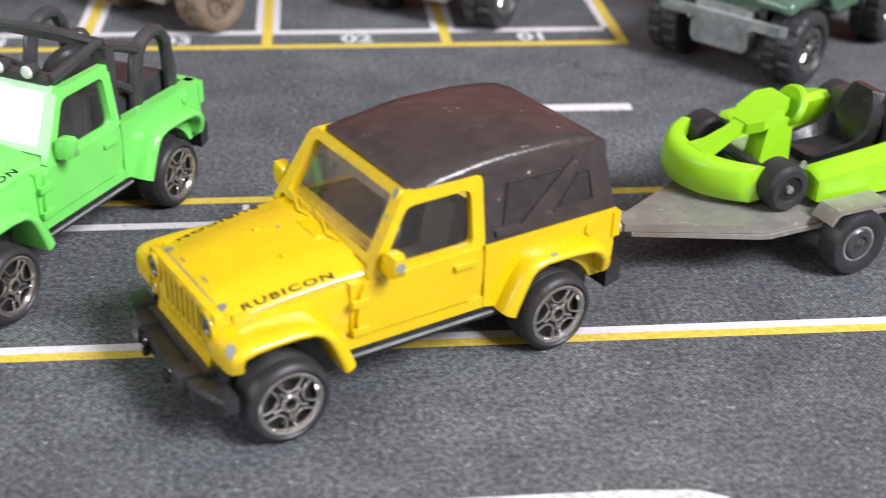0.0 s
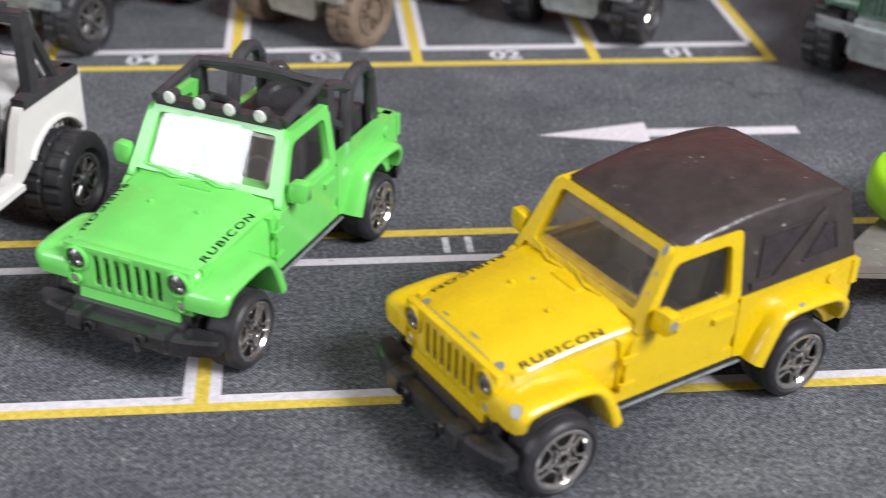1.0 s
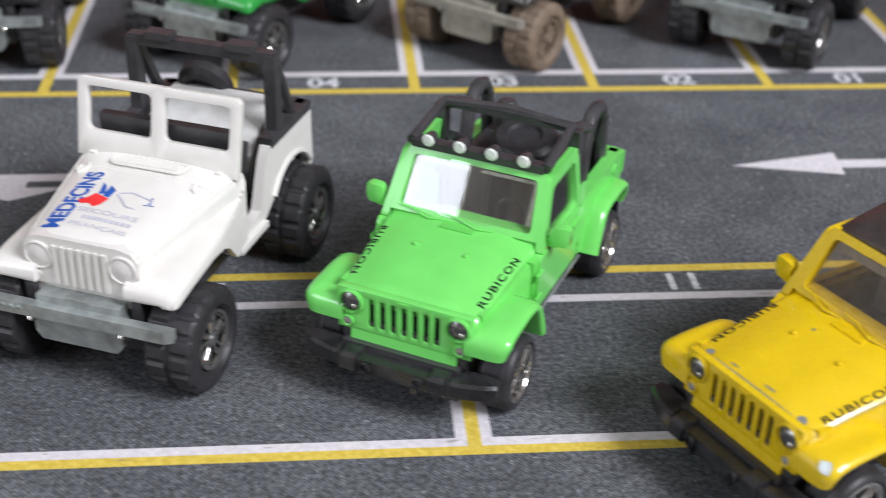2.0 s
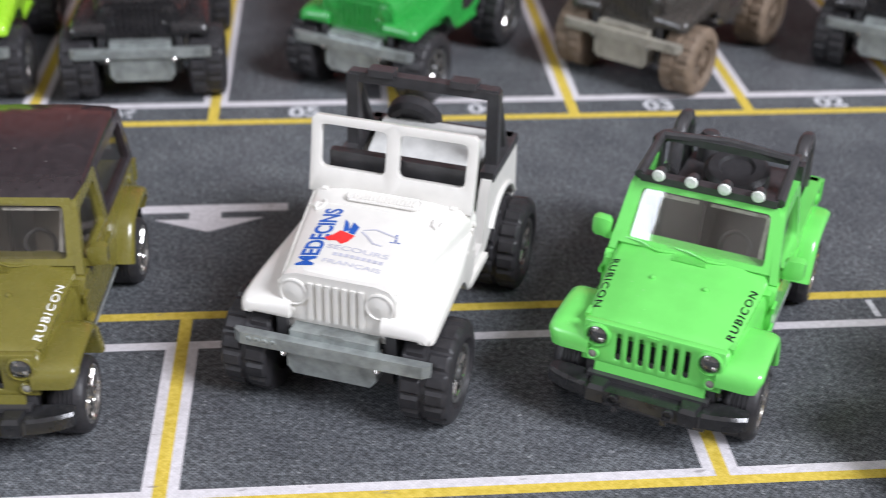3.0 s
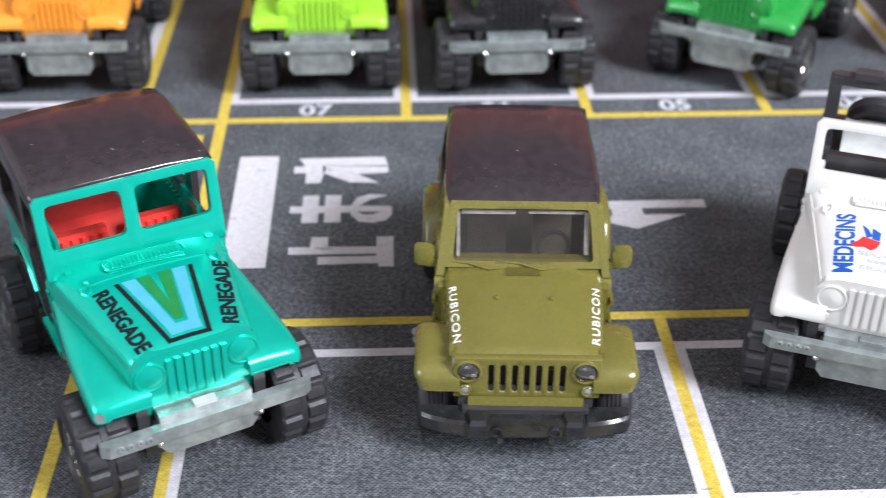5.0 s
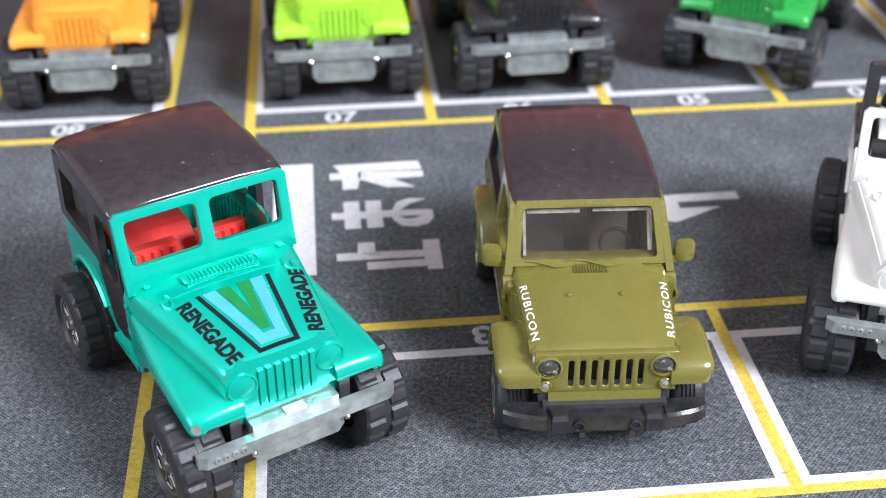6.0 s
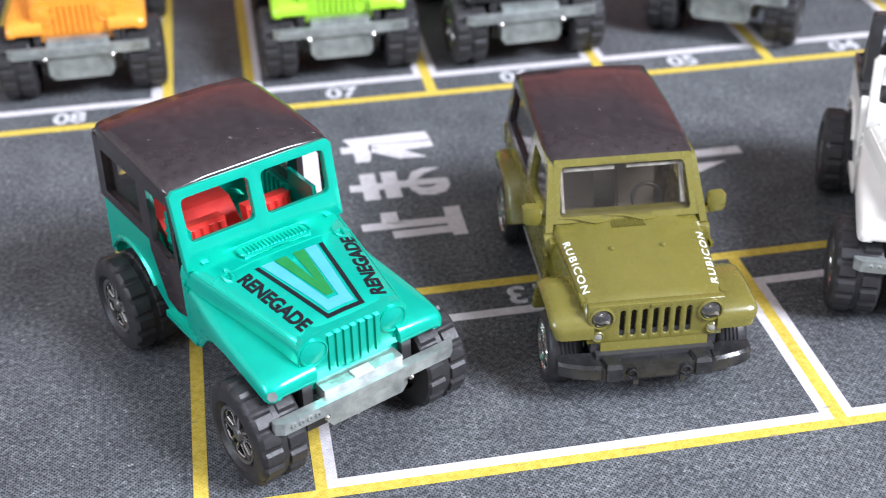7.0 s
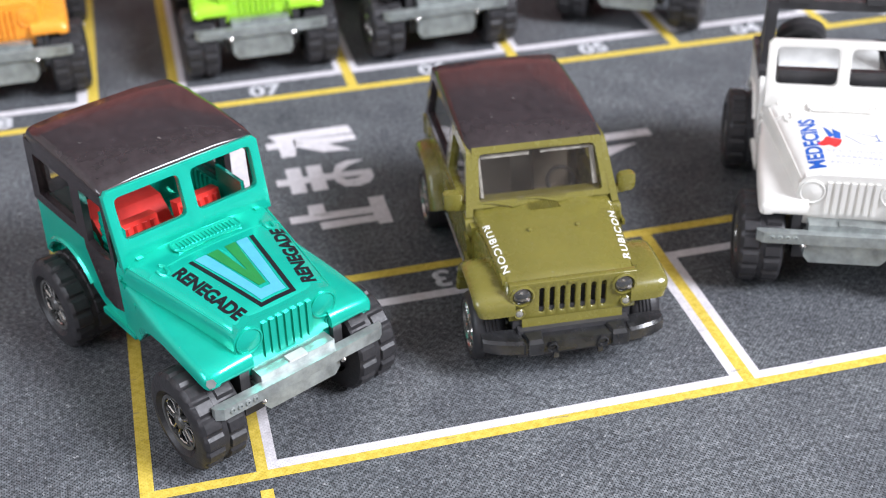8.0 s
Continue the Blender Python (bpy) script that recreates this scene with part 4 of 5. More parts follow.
def yellow_car():
    car = root("toy_off_road_car", "yellow die-cast toy off-roader with black soft top, chipped paint", "toy car", "near row of toy cars")
    modern_front(car, YELLOW)
    modern_sides(car, YELLOW, DUSTY)
    modern_windshield(car, YELLOW, DUSTY, BROWN_PLASTIC, BROWN_PLASTIC, DULL_LEDGE, ((-9.7, 9.7, 0.75, 0.86), (9.3, 10.0, 0.20, 0.84)))
    soft_top(car)
    word_on_hood(car, INK_SHADE_BLACK)
    # bare metal where the paint has chipped off
    rnd = random.Random(4)

    def blob(r, stretch=1.0):
        return slab([(stretch * r * (0.7 + 0.5 * rnd.random()) * math.cos(a), r * (0.7 + 0.5 * rnd.random()) * math.sin(a)) for a in [k * 0.7 for k in range(9)]], 0, 0.02)

    for x, y, r, e in ((25.5, 8.3, 0.75, 1.0), (25.4, -8.4, 0.6, 1.0), (24.9, 2.0, 0.16, 6.0), (25.2, -4.0, 0.14, 5.0), (12.4, -3.0, 0.25, 1.0)):
        part("paint_chip", draped(blob(r, 1.0), pose(x, y, 0, 0, 0, 90) @ Matrix.Diagonal((e, 1, 1, 1)), hood_surface), STEEL, car)
    edge = [(26.05, -9.2 + 0.8 * k) for k in range(24)]
    part("worn_edge", tube([(x, y, hood_surface(x, y) - 0.06) for x, y in edge], 0.11, 6), STEEL, car)
    part("worn_edge", tube([(x, 11.85 - (x - 7.2) * 0.07, hood_z(x) - 0.72) for x in (24.6, 21.0, 17.0, 13.0, 9.0)], 0.10, 6), STEEL, car)
    part("paint_chip", turned(blob(1.15, 0.8), pose(27.22, 14.3, 15.02, 0, 54, 8)), STEEL, car)
    part("paint_chip", turned(blob(0.35, 3.0), pose(23.5, 14.9, 15.5, -28, 4, 0)), STEEL, car)
    for b, r in ((0.93, 0.5), (0.62, 0.22), (0.36, 0.16)):
        part("paint_chip", turned(blob(r, 1.6), pose(7.0 - 5.0 * b + 0.46, 11.75 - 1.2 * b, 19.4 + 8.8 * b + 0.26, 0, 60, 0)), STEEL, car)
    part("paint_chip", turned(blob(0.35, 1.5), pose(-19.0, 15.2, 15.3, -28, 0, 0)), STEEL, car)
    part("paint_chip", turned(blob(0.7, 1.0), pose(5.6, 16.52, 20.9, -90, 0, 0)), STEEL, car)
    return car


def olive_car():
    car = root("toy_off_road_car", "olive green die-cast toy off-roader with dark hard top", "toy car", "near row of toy cars")
    modern_front(car, OLIVE)
    modern_sides(car, OLIVE, DARK_GLASS)
    modern_windshield(car, OLIVE, DARK_GLASS, BROWN_PLASTIC)
    hard_top(car)
    word_on_hood(car, INK_WHITE)
    return car


def green_car():
    car = root("toy_pickup", "bright green die-cast toy pickup with black roll bars and spotlights", "toy car", "near row of toy cars")
    modern_front(car, GREEN)
    modern_sides(car, GREEN)
    modern_windshield(car, GREEN)
    word_on_hood(car, INK_SHADE_BLACK)
    # roof bars and spotlights
    cage = part("roll_cage", tube([(2.4, -10.8, 29.2), (-9.0, -10.6, 31.0), (-10.0, 0, 31.4), (-9.0, 10.6, 31.0), (2.4, 10.8, 29.2)], 0.85, 8), PLASTIC, car)
    part("front_bar", bev(box(0.9, 2.9, -10.6, 10.6, 28.4, 29.6), 0.35), PLASTIC, cage)
    part("middle_bar", bev(box(-10.4, -8.8, -10.8, 10.8, 30.2, 31.4), 0.4), PLASTIC, cage)
    for s in (-1, 1):
        part("post", bev(box(-10.8, -8.8, s * 11.2 - 0.9, s * 11.2 + 0.9, 11.0, 30.4), 0.5), PLASTIC, cage)
        hoop = [(-17.0, s * 10.2, 15.0), (-17.6, s * 10.2, 22.0), (-18.6, s * 10.2, 26.0), (-20.2, s * 10.2, 27.9), (-22.4, s * 10.2, 28.6), (-24.6, s * 10.2, 28.1), (-26.2, s * 10.2, 26.2), (-26.9, s * 10.2, 22.0), (-27.2, s * 10.2, 14.0)]
        part("hoop", tube(hoop, 1.2, 10), PLASTIC, cage)
        part("brace", tube([(-9.8, s * 10.6, 30.2), (-14.0, s * 10.5, 29.0), (-19.4, s * 10.3, 26.6)], 0.95, 8), PLASTIC, cage)
        part("strut", tube([(-9.6, s * 9.6, 25.0), (-14.0, s * 9.8, 22.5), (-18.0, s * 10.0, 20.0)], 0.8, 8), PLASTIC, cage)
    part("cab_wall", bev(box(-11.6, -9.4, -10.6, 10.6, 11.0, 21.0), 0.5), PLASTIC, cage)
    bm = lathe([(1.5, -2.0), (4.6, -2.0), (5.4, -1.2), (5.4, 1.2), (4.6, 2.0), (3.0, 2.0), (2.6, 1.4), (0.0, 1.4)], 26, axis="z")
    part("spare_tyre", turned(bm, pose(-16.0, 0.8, 23.0, 0, 15, 0)), RUBBER, car)
    part("bed_box", bev(box(-27.0, -12.0, -9.0, 9.0, 11.0, 20.5), 1.2), PLASTIC, car)
    part("bed_cap", bev(lathe([(0.0, 20.0), (2.0, 20.0), (2.0, 24.6), (1.4, 25.6), (0.0, 25.8)], 16, (-25.0, -6.0, 0), "z"), 0.3), PLASTIC, car)
    for k in range(4):
        y = -7.6 + 5.1 * k
        lamp = part("spotlight", lathe([(0.8, 1.6), (1.0, 2.6), (1.05, 3.6)], 18, (0, y, 30.2), "x"), PLASTIC, car)
        part("lens", lathe([(1.05, 3.55), (0.8, 3.85), (0.0, 3.95)], 18, (0, y, 30.2), "x"), LENS, lamp)
    return car


# ---- the classic off-road car: open or hard-topped, on big tyres ----
def classic_z(x):
    return 25.0 - 0.045 * x - 0.0013 * x * x


def classic_half(x):
    return 13.2 - 0.18 * x


def classic_surface(x, y):
    half, t = classic_half(x), classic_z(x)
    return across(y, [(0, t + 0.25), (half * 0.5, t + 0.1), (half - 1.3, t - 0.45), (half - 0.3, t - 1.3), (half + 0.1, t - 2.6)])


def classic_front(car, body, steel=STEEL, plate_low=8.6):
    rows = []
    for x in (-1.0, 1.5, 5.0, 9.0, 13.0, 17.0, 21.0, 23.2, 24.0):
        half = classic_half(x)
        t = classic_z(x) - (0.5 if x == 24.0 else 0.0)
        rows.append([(x, -half, 13.5), (x, half, 13.5), (x, half + 0.1, t - 2.6), (x, half - 0.3, t - 1.3), (x, half - 1.3, t - 0.45), (x, half * 0.5, t + 0.1), (x, 0, t + 0.25), (x, -half * 0.5, t + 0.1), (x, -half + 1.3, t - 0.45), (x, -half + 0.3, t - 1.3), (x, -half - 0.1, t - 2.6)])
    hood = part("hood", loft(rows), body, car, smooth=50)
    zv = classic_z(3.4)
    vent = part("vent", bev(box(2.2, 4.9, -5.6, 5.6, zv - 0.5, zv + 0.5), 0.3), body, hood)
    part("hood_edge", tube([(6.0, -11.6 + 0.58 * k, classic_surface(6.0, -11.6 + 0.58 * k) + 0.02) for k in range(41)], 0.17, 6), body, hood)
    part("vent_rim", tube([(x, y, zv + 0.5) for x, y in rounded(2.1, 5.0, -5.9, 5.9, 1.0) + [(5.0, 4.9)]], 0.22, 6), body, vent)
    for k in range(16):
        part("vent_slat", box(2.7, 4.5, -4.9 + k * 0.64, -4.62 + k * 0.64, zv + 0.45, zv + 0.68), body, vent)
    for s in (-1, 1):
        loop = [(5.2, 9.2), (6.0, 8.8), (7.4, 9.0), (8.0, 9.6), (7.4, 10.1), (6.0, 10.2)]
        part("hood_latch", tube([(x, s * y, classic_surface(x, y) + 0.12) for x, y in loop], 0.28, 6), body, hood)
        edge = [(x, s * (classic_half(x) - 0.35), classic_z(x) - 1.25) for x in (1.0, 6.0, 12.0, 18.0, 23.6)]
        part("hood_seam", tube(edge, 0.16, 6), body, hood)
    # ribbed grille with moulded lamps
    gx, zt, zb = 23.6, 23.4, 15.4
    pts = [(-8.9, zb), (8.9, zb), (9.0, zt - 2.0), (8.0, zt - 0.7), (6.0, zt - 0.2), (-6.0, zt - 0.2), (-8.0, zt - 0.7), (-9.0, zt - 2.0)]
    grille = part("grille", bev(loft([[(x, y, z) for y, z in pts] for x in (gx - 1.2, gx + 0.8)]), 0.3), body, car)
    for k in range(7):
        y = -3.9 + k * 1.3
        part("grille_rib", bev(box(gx + 0.5, gx + 1.15, y - 0.38, y + 0.38, zb + 0.5, zt - 1.4), 0.26), body, grille)
    for s in (-1, 1):
        part("headlight", lathe([(2.25, gx + 0.5), (2.25, gx + 1.05), (2.0, gx + 1.15), (1.85, gx + 0.95), (1.2, gx + 1.15), (0.0, gx + 1.25)], 24, (0, 6.6 * s, 20.0), "x"), body, grille)
        part("turn_signal", lathe([(0.75, gx + 0.5), (0.7, gx + 1.1), (0.4, gx + 1.15), (0.35, gx + 0.9), (0.0, gx + 0.9)], 14, (0, 7.3 * s, 16.9), "x"), body, grille)
        # front wing running on from the body side, with the wheel opening under it
        rows = []
        for x, out, z, low, inner in ((-0.9, 13.4, 20.6, 12.2, 20.8), (1.5, 13.6, 20.4, 11.7, 20.7), (3.6, 13.8, 20.2, 11.7, 20.6), (5.0, 13.95, 20.1, 13.2, 20.5), (6.8, 14.15, 19.9, 15.2, 20.4), (9.0, 14.35, 19.7, 16.4, 20.3), (13.0, 14.65, 19.4, 17.0, 20.0), (17.0, 14.85, 19.1, 16.9, 19.7),
                                      (21.0, 14.95, 18.8, 16.6, 19.3), (23.4, 14.95, 18.5, 16.2, 18.9), (24.7, 14.85, 18.2, 15.9, 18.5), (25.3, 14.6, 17.8, 15.8, 18.1), (25.65, 14.2, 17.2, 15.8, 17.4), (25.75, 13.8, 16.6, 15.9, 16.7)):
            half = min(classic_half(x) - 0.3, out - 0.9)
            span, fall = out - half, inner - z
            rows.append([(x, 7.0 * s, low + 0.2), (x, 7.0 * s, inner), (x, half * s, inner), (x, (half + span * 0.3) * s, inner - fall * 0.25), (x, (half + span * 0.6) * s, inner - fall * 0.7), (x, (out - min(1.0, span * 0.3)) * s, z - 0.05), (x, (out - min(0.5, span * 0.15)) * s, z - 0.3), (x, (out - 0.12) * s, z - 0.7), (x, out * s, z - 1.5 if x < 25 else z - 0.8), (x, (out + 0.05) * s, low), (x, (out - 0.9) * s, low), (x, (out - 1.2) * s, low + 0.3)])
        part("fender", loft(rows), body, car, smooth=50)
        part("side_script", turned(letter_bars(4, 3.4, 1.1, 0.15), pose(5.6, s * 13.8, 18.6, 90, 0, 0 if s < 0 else 180)), body, car)
        for z in (16.8, 20.4):
            part("hinge", bev(box(-0.6, 0.8, min(13.0 * s, 13.6 * s), max(13.0 * s, 13.6 * s), z - 0.5, z + 0.5), 0.2), body, car)
    # steel bumper, skid plate and rivets
    bumper = part("bumper", bev(slab([(26.4, -15.1), (27.2, -15.1), (28.0, -14.0), (28.0, 14.0), (27.2, 15.1), (26.4, 15.1)], 11.6, 13.6), 0.25), steel, car)
    part("skid_plate", bev(loft([[(x, -w, 12.6), (x, w, 12.6), (x, w, plate_low + 1.2), (x, w * 0.86, plate_low), (x, -w * 0.86, plate_low), (x, -w, plate_low + 1.2)] for x, w in ((20.0, 7.2), (27.2, 6.9))]), 0.4), steel, car)
    part("bumper_top", bev(box(23.0, 26.6, -6.6, 6.6, 12.4, 14.7), 0.3), steel, car)
    part("plate", bev(box(25.2, 26.7, -1.6, 1.6, 14.5, 15.0), 0.2), GREY_PLASTIC if body is TEAL else steel, bumper)
    for s in (-1, 1):
        part("rivet", lathe([(0.5, 27.0), (0.48, 27.9), (0.0, 28.3)], 10, (0, 7.2 * s, 11.2), "x"), CHROME, bumper)
        part("spring", bev(box(12.0, 25.0, s * 8.4 - 0.8, s * 8.4 + 0.8, 12.0, 15.6), 0.3), PLASTIC, car)
    for k in range(4):
        part("raised_mark", lathe([(0.5, 27.9), (0.45, 28.25), (0.2, 28.25), (0.2, 28.0)], 8, (0, -12.6 + k * 1.3, 12.7), "x"), steel, bumper)
    part("chassis", bev(box(-24, 24, -8.4, 8.4, 6.5, 13.4), 0.6), PLASTIC, car)


FRONT_AXLE, REAR_AXLE, TAIL = 20.0, -19.4, -28.4


def classic_tub(car, body, interior, rubber=None, seats=None, bench_in=None):
    seats = seats or interior
    for s in (-1, 1):
        pts = [(-1.0, 23.6), (-1.0, 16.0), (-2.2, 14.2), (-4.0, 13.6), (-6.6, 14.2), (-9.6, 21.6), (-11.0, 23.6), (TAIL + 0.5, 23.6), (TAIL, 14.0), (TAIL + 0.6, 13.4)]
        pts += arc(REAR_AXLE, 9.0, 8.9, 150, 35, 12) + [(-8.6, 12.0), (3.0, 11.4), (4.2, 12.4), (1.0, 15.6), (1.0, 23.6)]
        part("tub_side", bev(prism(pts, 11.4 * s, 13.1 * s), 0.3), body, car)
        part("wheel_lip", tube([(x, 13.1 * s, z) for x, z in arc(REAR_AXLE, 9.0, 9.2, 148, 35, 12)], 0.5, 6), body, car)
        part("step", bev(box(-8.0, 2.0, min(12.8 * s, 13.8 * s), max(12.8 * s, 13.8 * s), 11.0, 12.0), 0.2), body, car)
        part("side_knob", lathe([(0.5, 13.0 * s), (0.5, 13.6 * s), (0.0, 13.8 * s)], 10, (-0.2, 0, 21.5)), body, car)
    part("tailgate", bev(box(TAIL - 0.2, TAIL + 1.4, -12.9, 12.9, 12.5, 23.6), 0.3), body, car)
    part("cabin_floor", bev(box(TAIL + 1.4, 1.0, -11.4, 11.4, 11.8, 14.4), 0.3), interior, car)
    part("dashboard", bev(box(-2.2, 0.6, -11.0, 11.0, 18.0, 23.8), 0.5), interior, car)
    bm = lathe([(2.5 + 0.32 * math.cos(a), 0.32 * math.sin(a)) for a in [k * math.pi / 4 for k in range(9)]], 22, axis="x", caps=False)
    if seats is not RED_PLASTIC:
        part("steering_wheel", turned(bm, pose(-3.6, 5.4, 23.6, 0, -35, 0)), PLASTIC, car)
    for y in (-5.8, 5.8):
        seat = part("seat", bev(box(-10.0, -3.6, y - 3.9, y + 3.9, 14.0, 19.4), 1.0, 3), seats, car)
        tall = 6.6
        back = part("backrest", turned(bev(box(-1.2, 1.2, -3.9, 3.9, 0, tall), 0.9, 3), pose(-8.0, y, 18.0, 0, -12, 0)), seats, seat)
        for k in range(5 if seats is RED_PLASTIC else 0):
            part("seat_rib", turned(tube([(1.1, -3.0 + 1.5 * k, 0.6), (1.2, -3.0 + 1.5 * k, tall - 0.7)], 0.55, 6), pose(-8.0, y, 18.0, 0, -12, 0)), seats, back)
    side = [(-22.0, 14.0), (-12.0, 14.0), (-12.4, 19.6), (-16.0, 22.8), (-22.0, 23.0)] if seats is RED_PLASTIC else [(-24.0, 14.0), (-11.0, 14.0), (-11.5, 21.0), (-15.0, 24.0), (-20.0, 26.2), (-24.0, 26.2)]
    part("rear_bench", bev(prism(side, -9.4, 9.4 if bench_in else 3.0), 0.4), bench_in or seats, car)
    for s in (-1, 1):
        for k in range(9):
            part("wall_rib", box(-25.6 + k * 1.5, -25.0 + k * 1.5, min(11.0 * s, 11.5 * s), max(11.0 * s, 11.5 * s), 15.0, 23.2), body, car)
    for x in (REAR_AXLE, FRONT_AXLE):
        part("axle", lathe([(0.8, -12.0), (0.8, 12.0)], 10, (x, 0, 8.0)), STEEL, car)
        for s in (-1, 1):
            lug_wheel(car, x, s, rubber)


def classic_windshield(car, body):
    base, top = Vector((1.0, 0, 23.8)), Vector((-1.6, 0, 35.9))
    up = top - base
    nrm = Vector((up.z, 0, -up.x)).normalized()

    def at(a, b, c):
        p = base + up * b + nrm * (0.6 - c)
        return (p.x, a, p.z)

    bm = bmesh.new()
    for s in (-1, 1):
        outer = [(0.0, 0.0), (s * 13.4, 0.0), (s * 13.5, 0.94), (s * 12.8, 1.0), (0.0, 1.0)]
        inner = [(s * 1.0, 0.33), (s * 11.9, 0.33), (s * 12.0, 0.84), (s * 11.6, 0.89), (s * 1.0, 0.89)]
        inner = [(a, b / 12.4) for a, b in soften([(a, b * 12.4) for a, b in inner], 1.1)]
        joined(bm, ring(soften(outer, 0.001), inner, at, 1.3))
    bmesh.ops.remove_doubles(bm, verts=bm.verts, dist=0.001)
    part("windshield_frame", bev(bm, 0.3, 2, 40), body, car)
    for s in (-1, 1):
        part("frame_hinge", bev(box(0.6, 2.2, s * 10.6 - 0.5, s * 10.6 + 0.5, 23.0, 24.9), 0.25), body, car)


def classic_hard_top(car, material, door_in):
    rows = []
    for x, z, half in ((-1.75, 35.75, 13.2), (-2.0, 36.15, 13.4), (-3.8, 36.75, 13.6), (-12.0, 37.4, 13.6), (-21.0, 37.6, 13.5), (-26.0, 37.2, 13.3), (-27.8, 35.6, 13.0)):
        low = 35.2 if x > -2.1 else 34.4
        rows.append([(x, -half, low), (x, half, low), (x, half + 0.1, max(low + 0.2, z - 1.4)), (x, half - 0.3, z - 0.45), (x, half - 1.3, z - 0.1), (x, half * 0.5, z + 0.3), (x, -half * 0.5, z + 0.3), (x, -half + 1.3, z - 0.1), (x, -half + 0.3, z - 0.45), (x, -half - 0.1, max(low + 0.2, z - 1.4))])
    top = part("hard_top", loft(rows), material, car, smooth=50)
    for s in (-1, 1):
        for outer, inner in (([(-0.9, 14.6), (-1.6, 34.8), (-11.0, 34.8), (-11.0, 21.8), (-7.2, 14.4), (-4.0, 13.8)], [(-2.2, 23.6), (-2.8, 33.0), (-9.6, 33.0), (-9.6, 23.6), (-7.2, 23.0), (-4.0, 23.0)]),
                             ([(-11.0, 23.4), (-11.0, 34.8), (-27.6, 34.8), (-28.2, 23.4)], [(-12.8, 25.2), (-12.8, 32.8), (-25.2, 32.8), (-25.4, 25.2)])):
            bm = ring(outer, inner, lambda a, b, c, s=s: (a, s * (13.4 - c), b), 1.1)
            part("side_panel", bev(bm, 0.3), material, top)
        inner = part("inner_door", bev(box(-9.6, -2.0, min(10.4 * s, 11.0 * s), max(10.4 * s, 11.0 * s), 14.2, 28.0), 0.2), door_in, top)
        for k in range(8):
            part("door_rib", box(-9.2, -2.4, min(11.0 * s, 11.3 * s), max(11.0 * s, 11.3 * s), 15.2 + 1.6 * k, 15.7 + 1.6 * k), door_in, inner)
        part("side_window", prism([(-12.6, 25.0), (-12.6, 33.0), (-25.4, 33.0), (-25.6, 25.0)], 12.3 * s, 12.6 * s), DARK_GLASS, top).visible_shadow = False
    outer = [(-12.9, 23.4), (12.9, 23.4), (12.9, 34.9), (-12.9, 34.9)]
    inner = [(-10.4, 25.4), (10.4, 25.4), (10.4, 32.8), (-10.4, 32.8)]
    part("rear_panel", bev(ring(outer, inner, lambda a, b, c: (TAIL + c, a, b), 1.2), 0.3), material, top)


def hood_print_v(car):
    """Tapering stripes in black, light blue and green, and a word on either side."""
    flat = Matrix.Identity(4)
    for ink, lift, pts in ((INK_SHADE_BLACK, 0.05, [(23.0, -3.1), (23.0, 3.1), (22.2, 3.2), (22.2, -3.2)]), (INK_SKY, 0.05, [(21.6, -2.2), (21.6, 2.2), (19.6, 2.4), (19.6, -2.4)]), (INK_GREEN, 0.06, [(18.8, -0.6), (18.8, 0.6), (14.6, 1.3), (14.6, -1.3)])):
        part("printed_stripe", draped(slab(pts, 0, 0.03), flat, classic_surface, lift), ink, car)
    for s in (-1, 1):
        for ink, lift, pts in ((INK_SHADE_BLACK, 0.05, [(22.2, 3.2), (7.8, 5.8), (7.8, 5.1), (22.2, 2.5)]), (INK_SKY, 0.05, [(19.6, 2.4), (7.8, 4.7), (7.8, 2.7), (19.6, 0.9)]), (INK_GREEN, 0.06, [(14.6, 1.3), (7.8, 2.5), (7.8, 0.6), (14.6, 0.1)])):
            part("printed_stripe", draped(slab([(x, s * y) for x, y in pts], 0, 0.03), flat, classic_surface, lift), ink, car)
    for s in (-1, 1):
        m = pose(15.2, 7.9, 0, 0, 0, 180 - 15) if s > 0 else pose(15.4, -7.1, 0, 0, 0, 7)
        part("printed_word", draped(word_mesh("RENEGADE", 14.6, 2.4, 0.16), m, classic_surface), INK_SHADE_BLACK, car)


def teal_car():
    car = root("toy_classic_off_road_car", "teal die-cast toy off-roader with black hard top and red seats", "toy car", "near row of toy cars")
    classic_front(car, TEAL)
    classic_tub(car, TEAL, TEAL, None, RED_PLASTIC)
    classic_windshield(car, TEAL)
    classic_hard_top(car, ROOF_BLACK, TEAL)
    hood_print_v(car)
    part("paint_chip", turned(slab([(-0.7, -0.5), (0.1, -0.7), (0.8, -0.3), (0.7, 0.5), (0.0, 0.8), (-0.8, 0.4)], 0, 0.03), pose(25.62, -14.2, 16.9, 0, 86, -24)), STEEL, car)
    return car


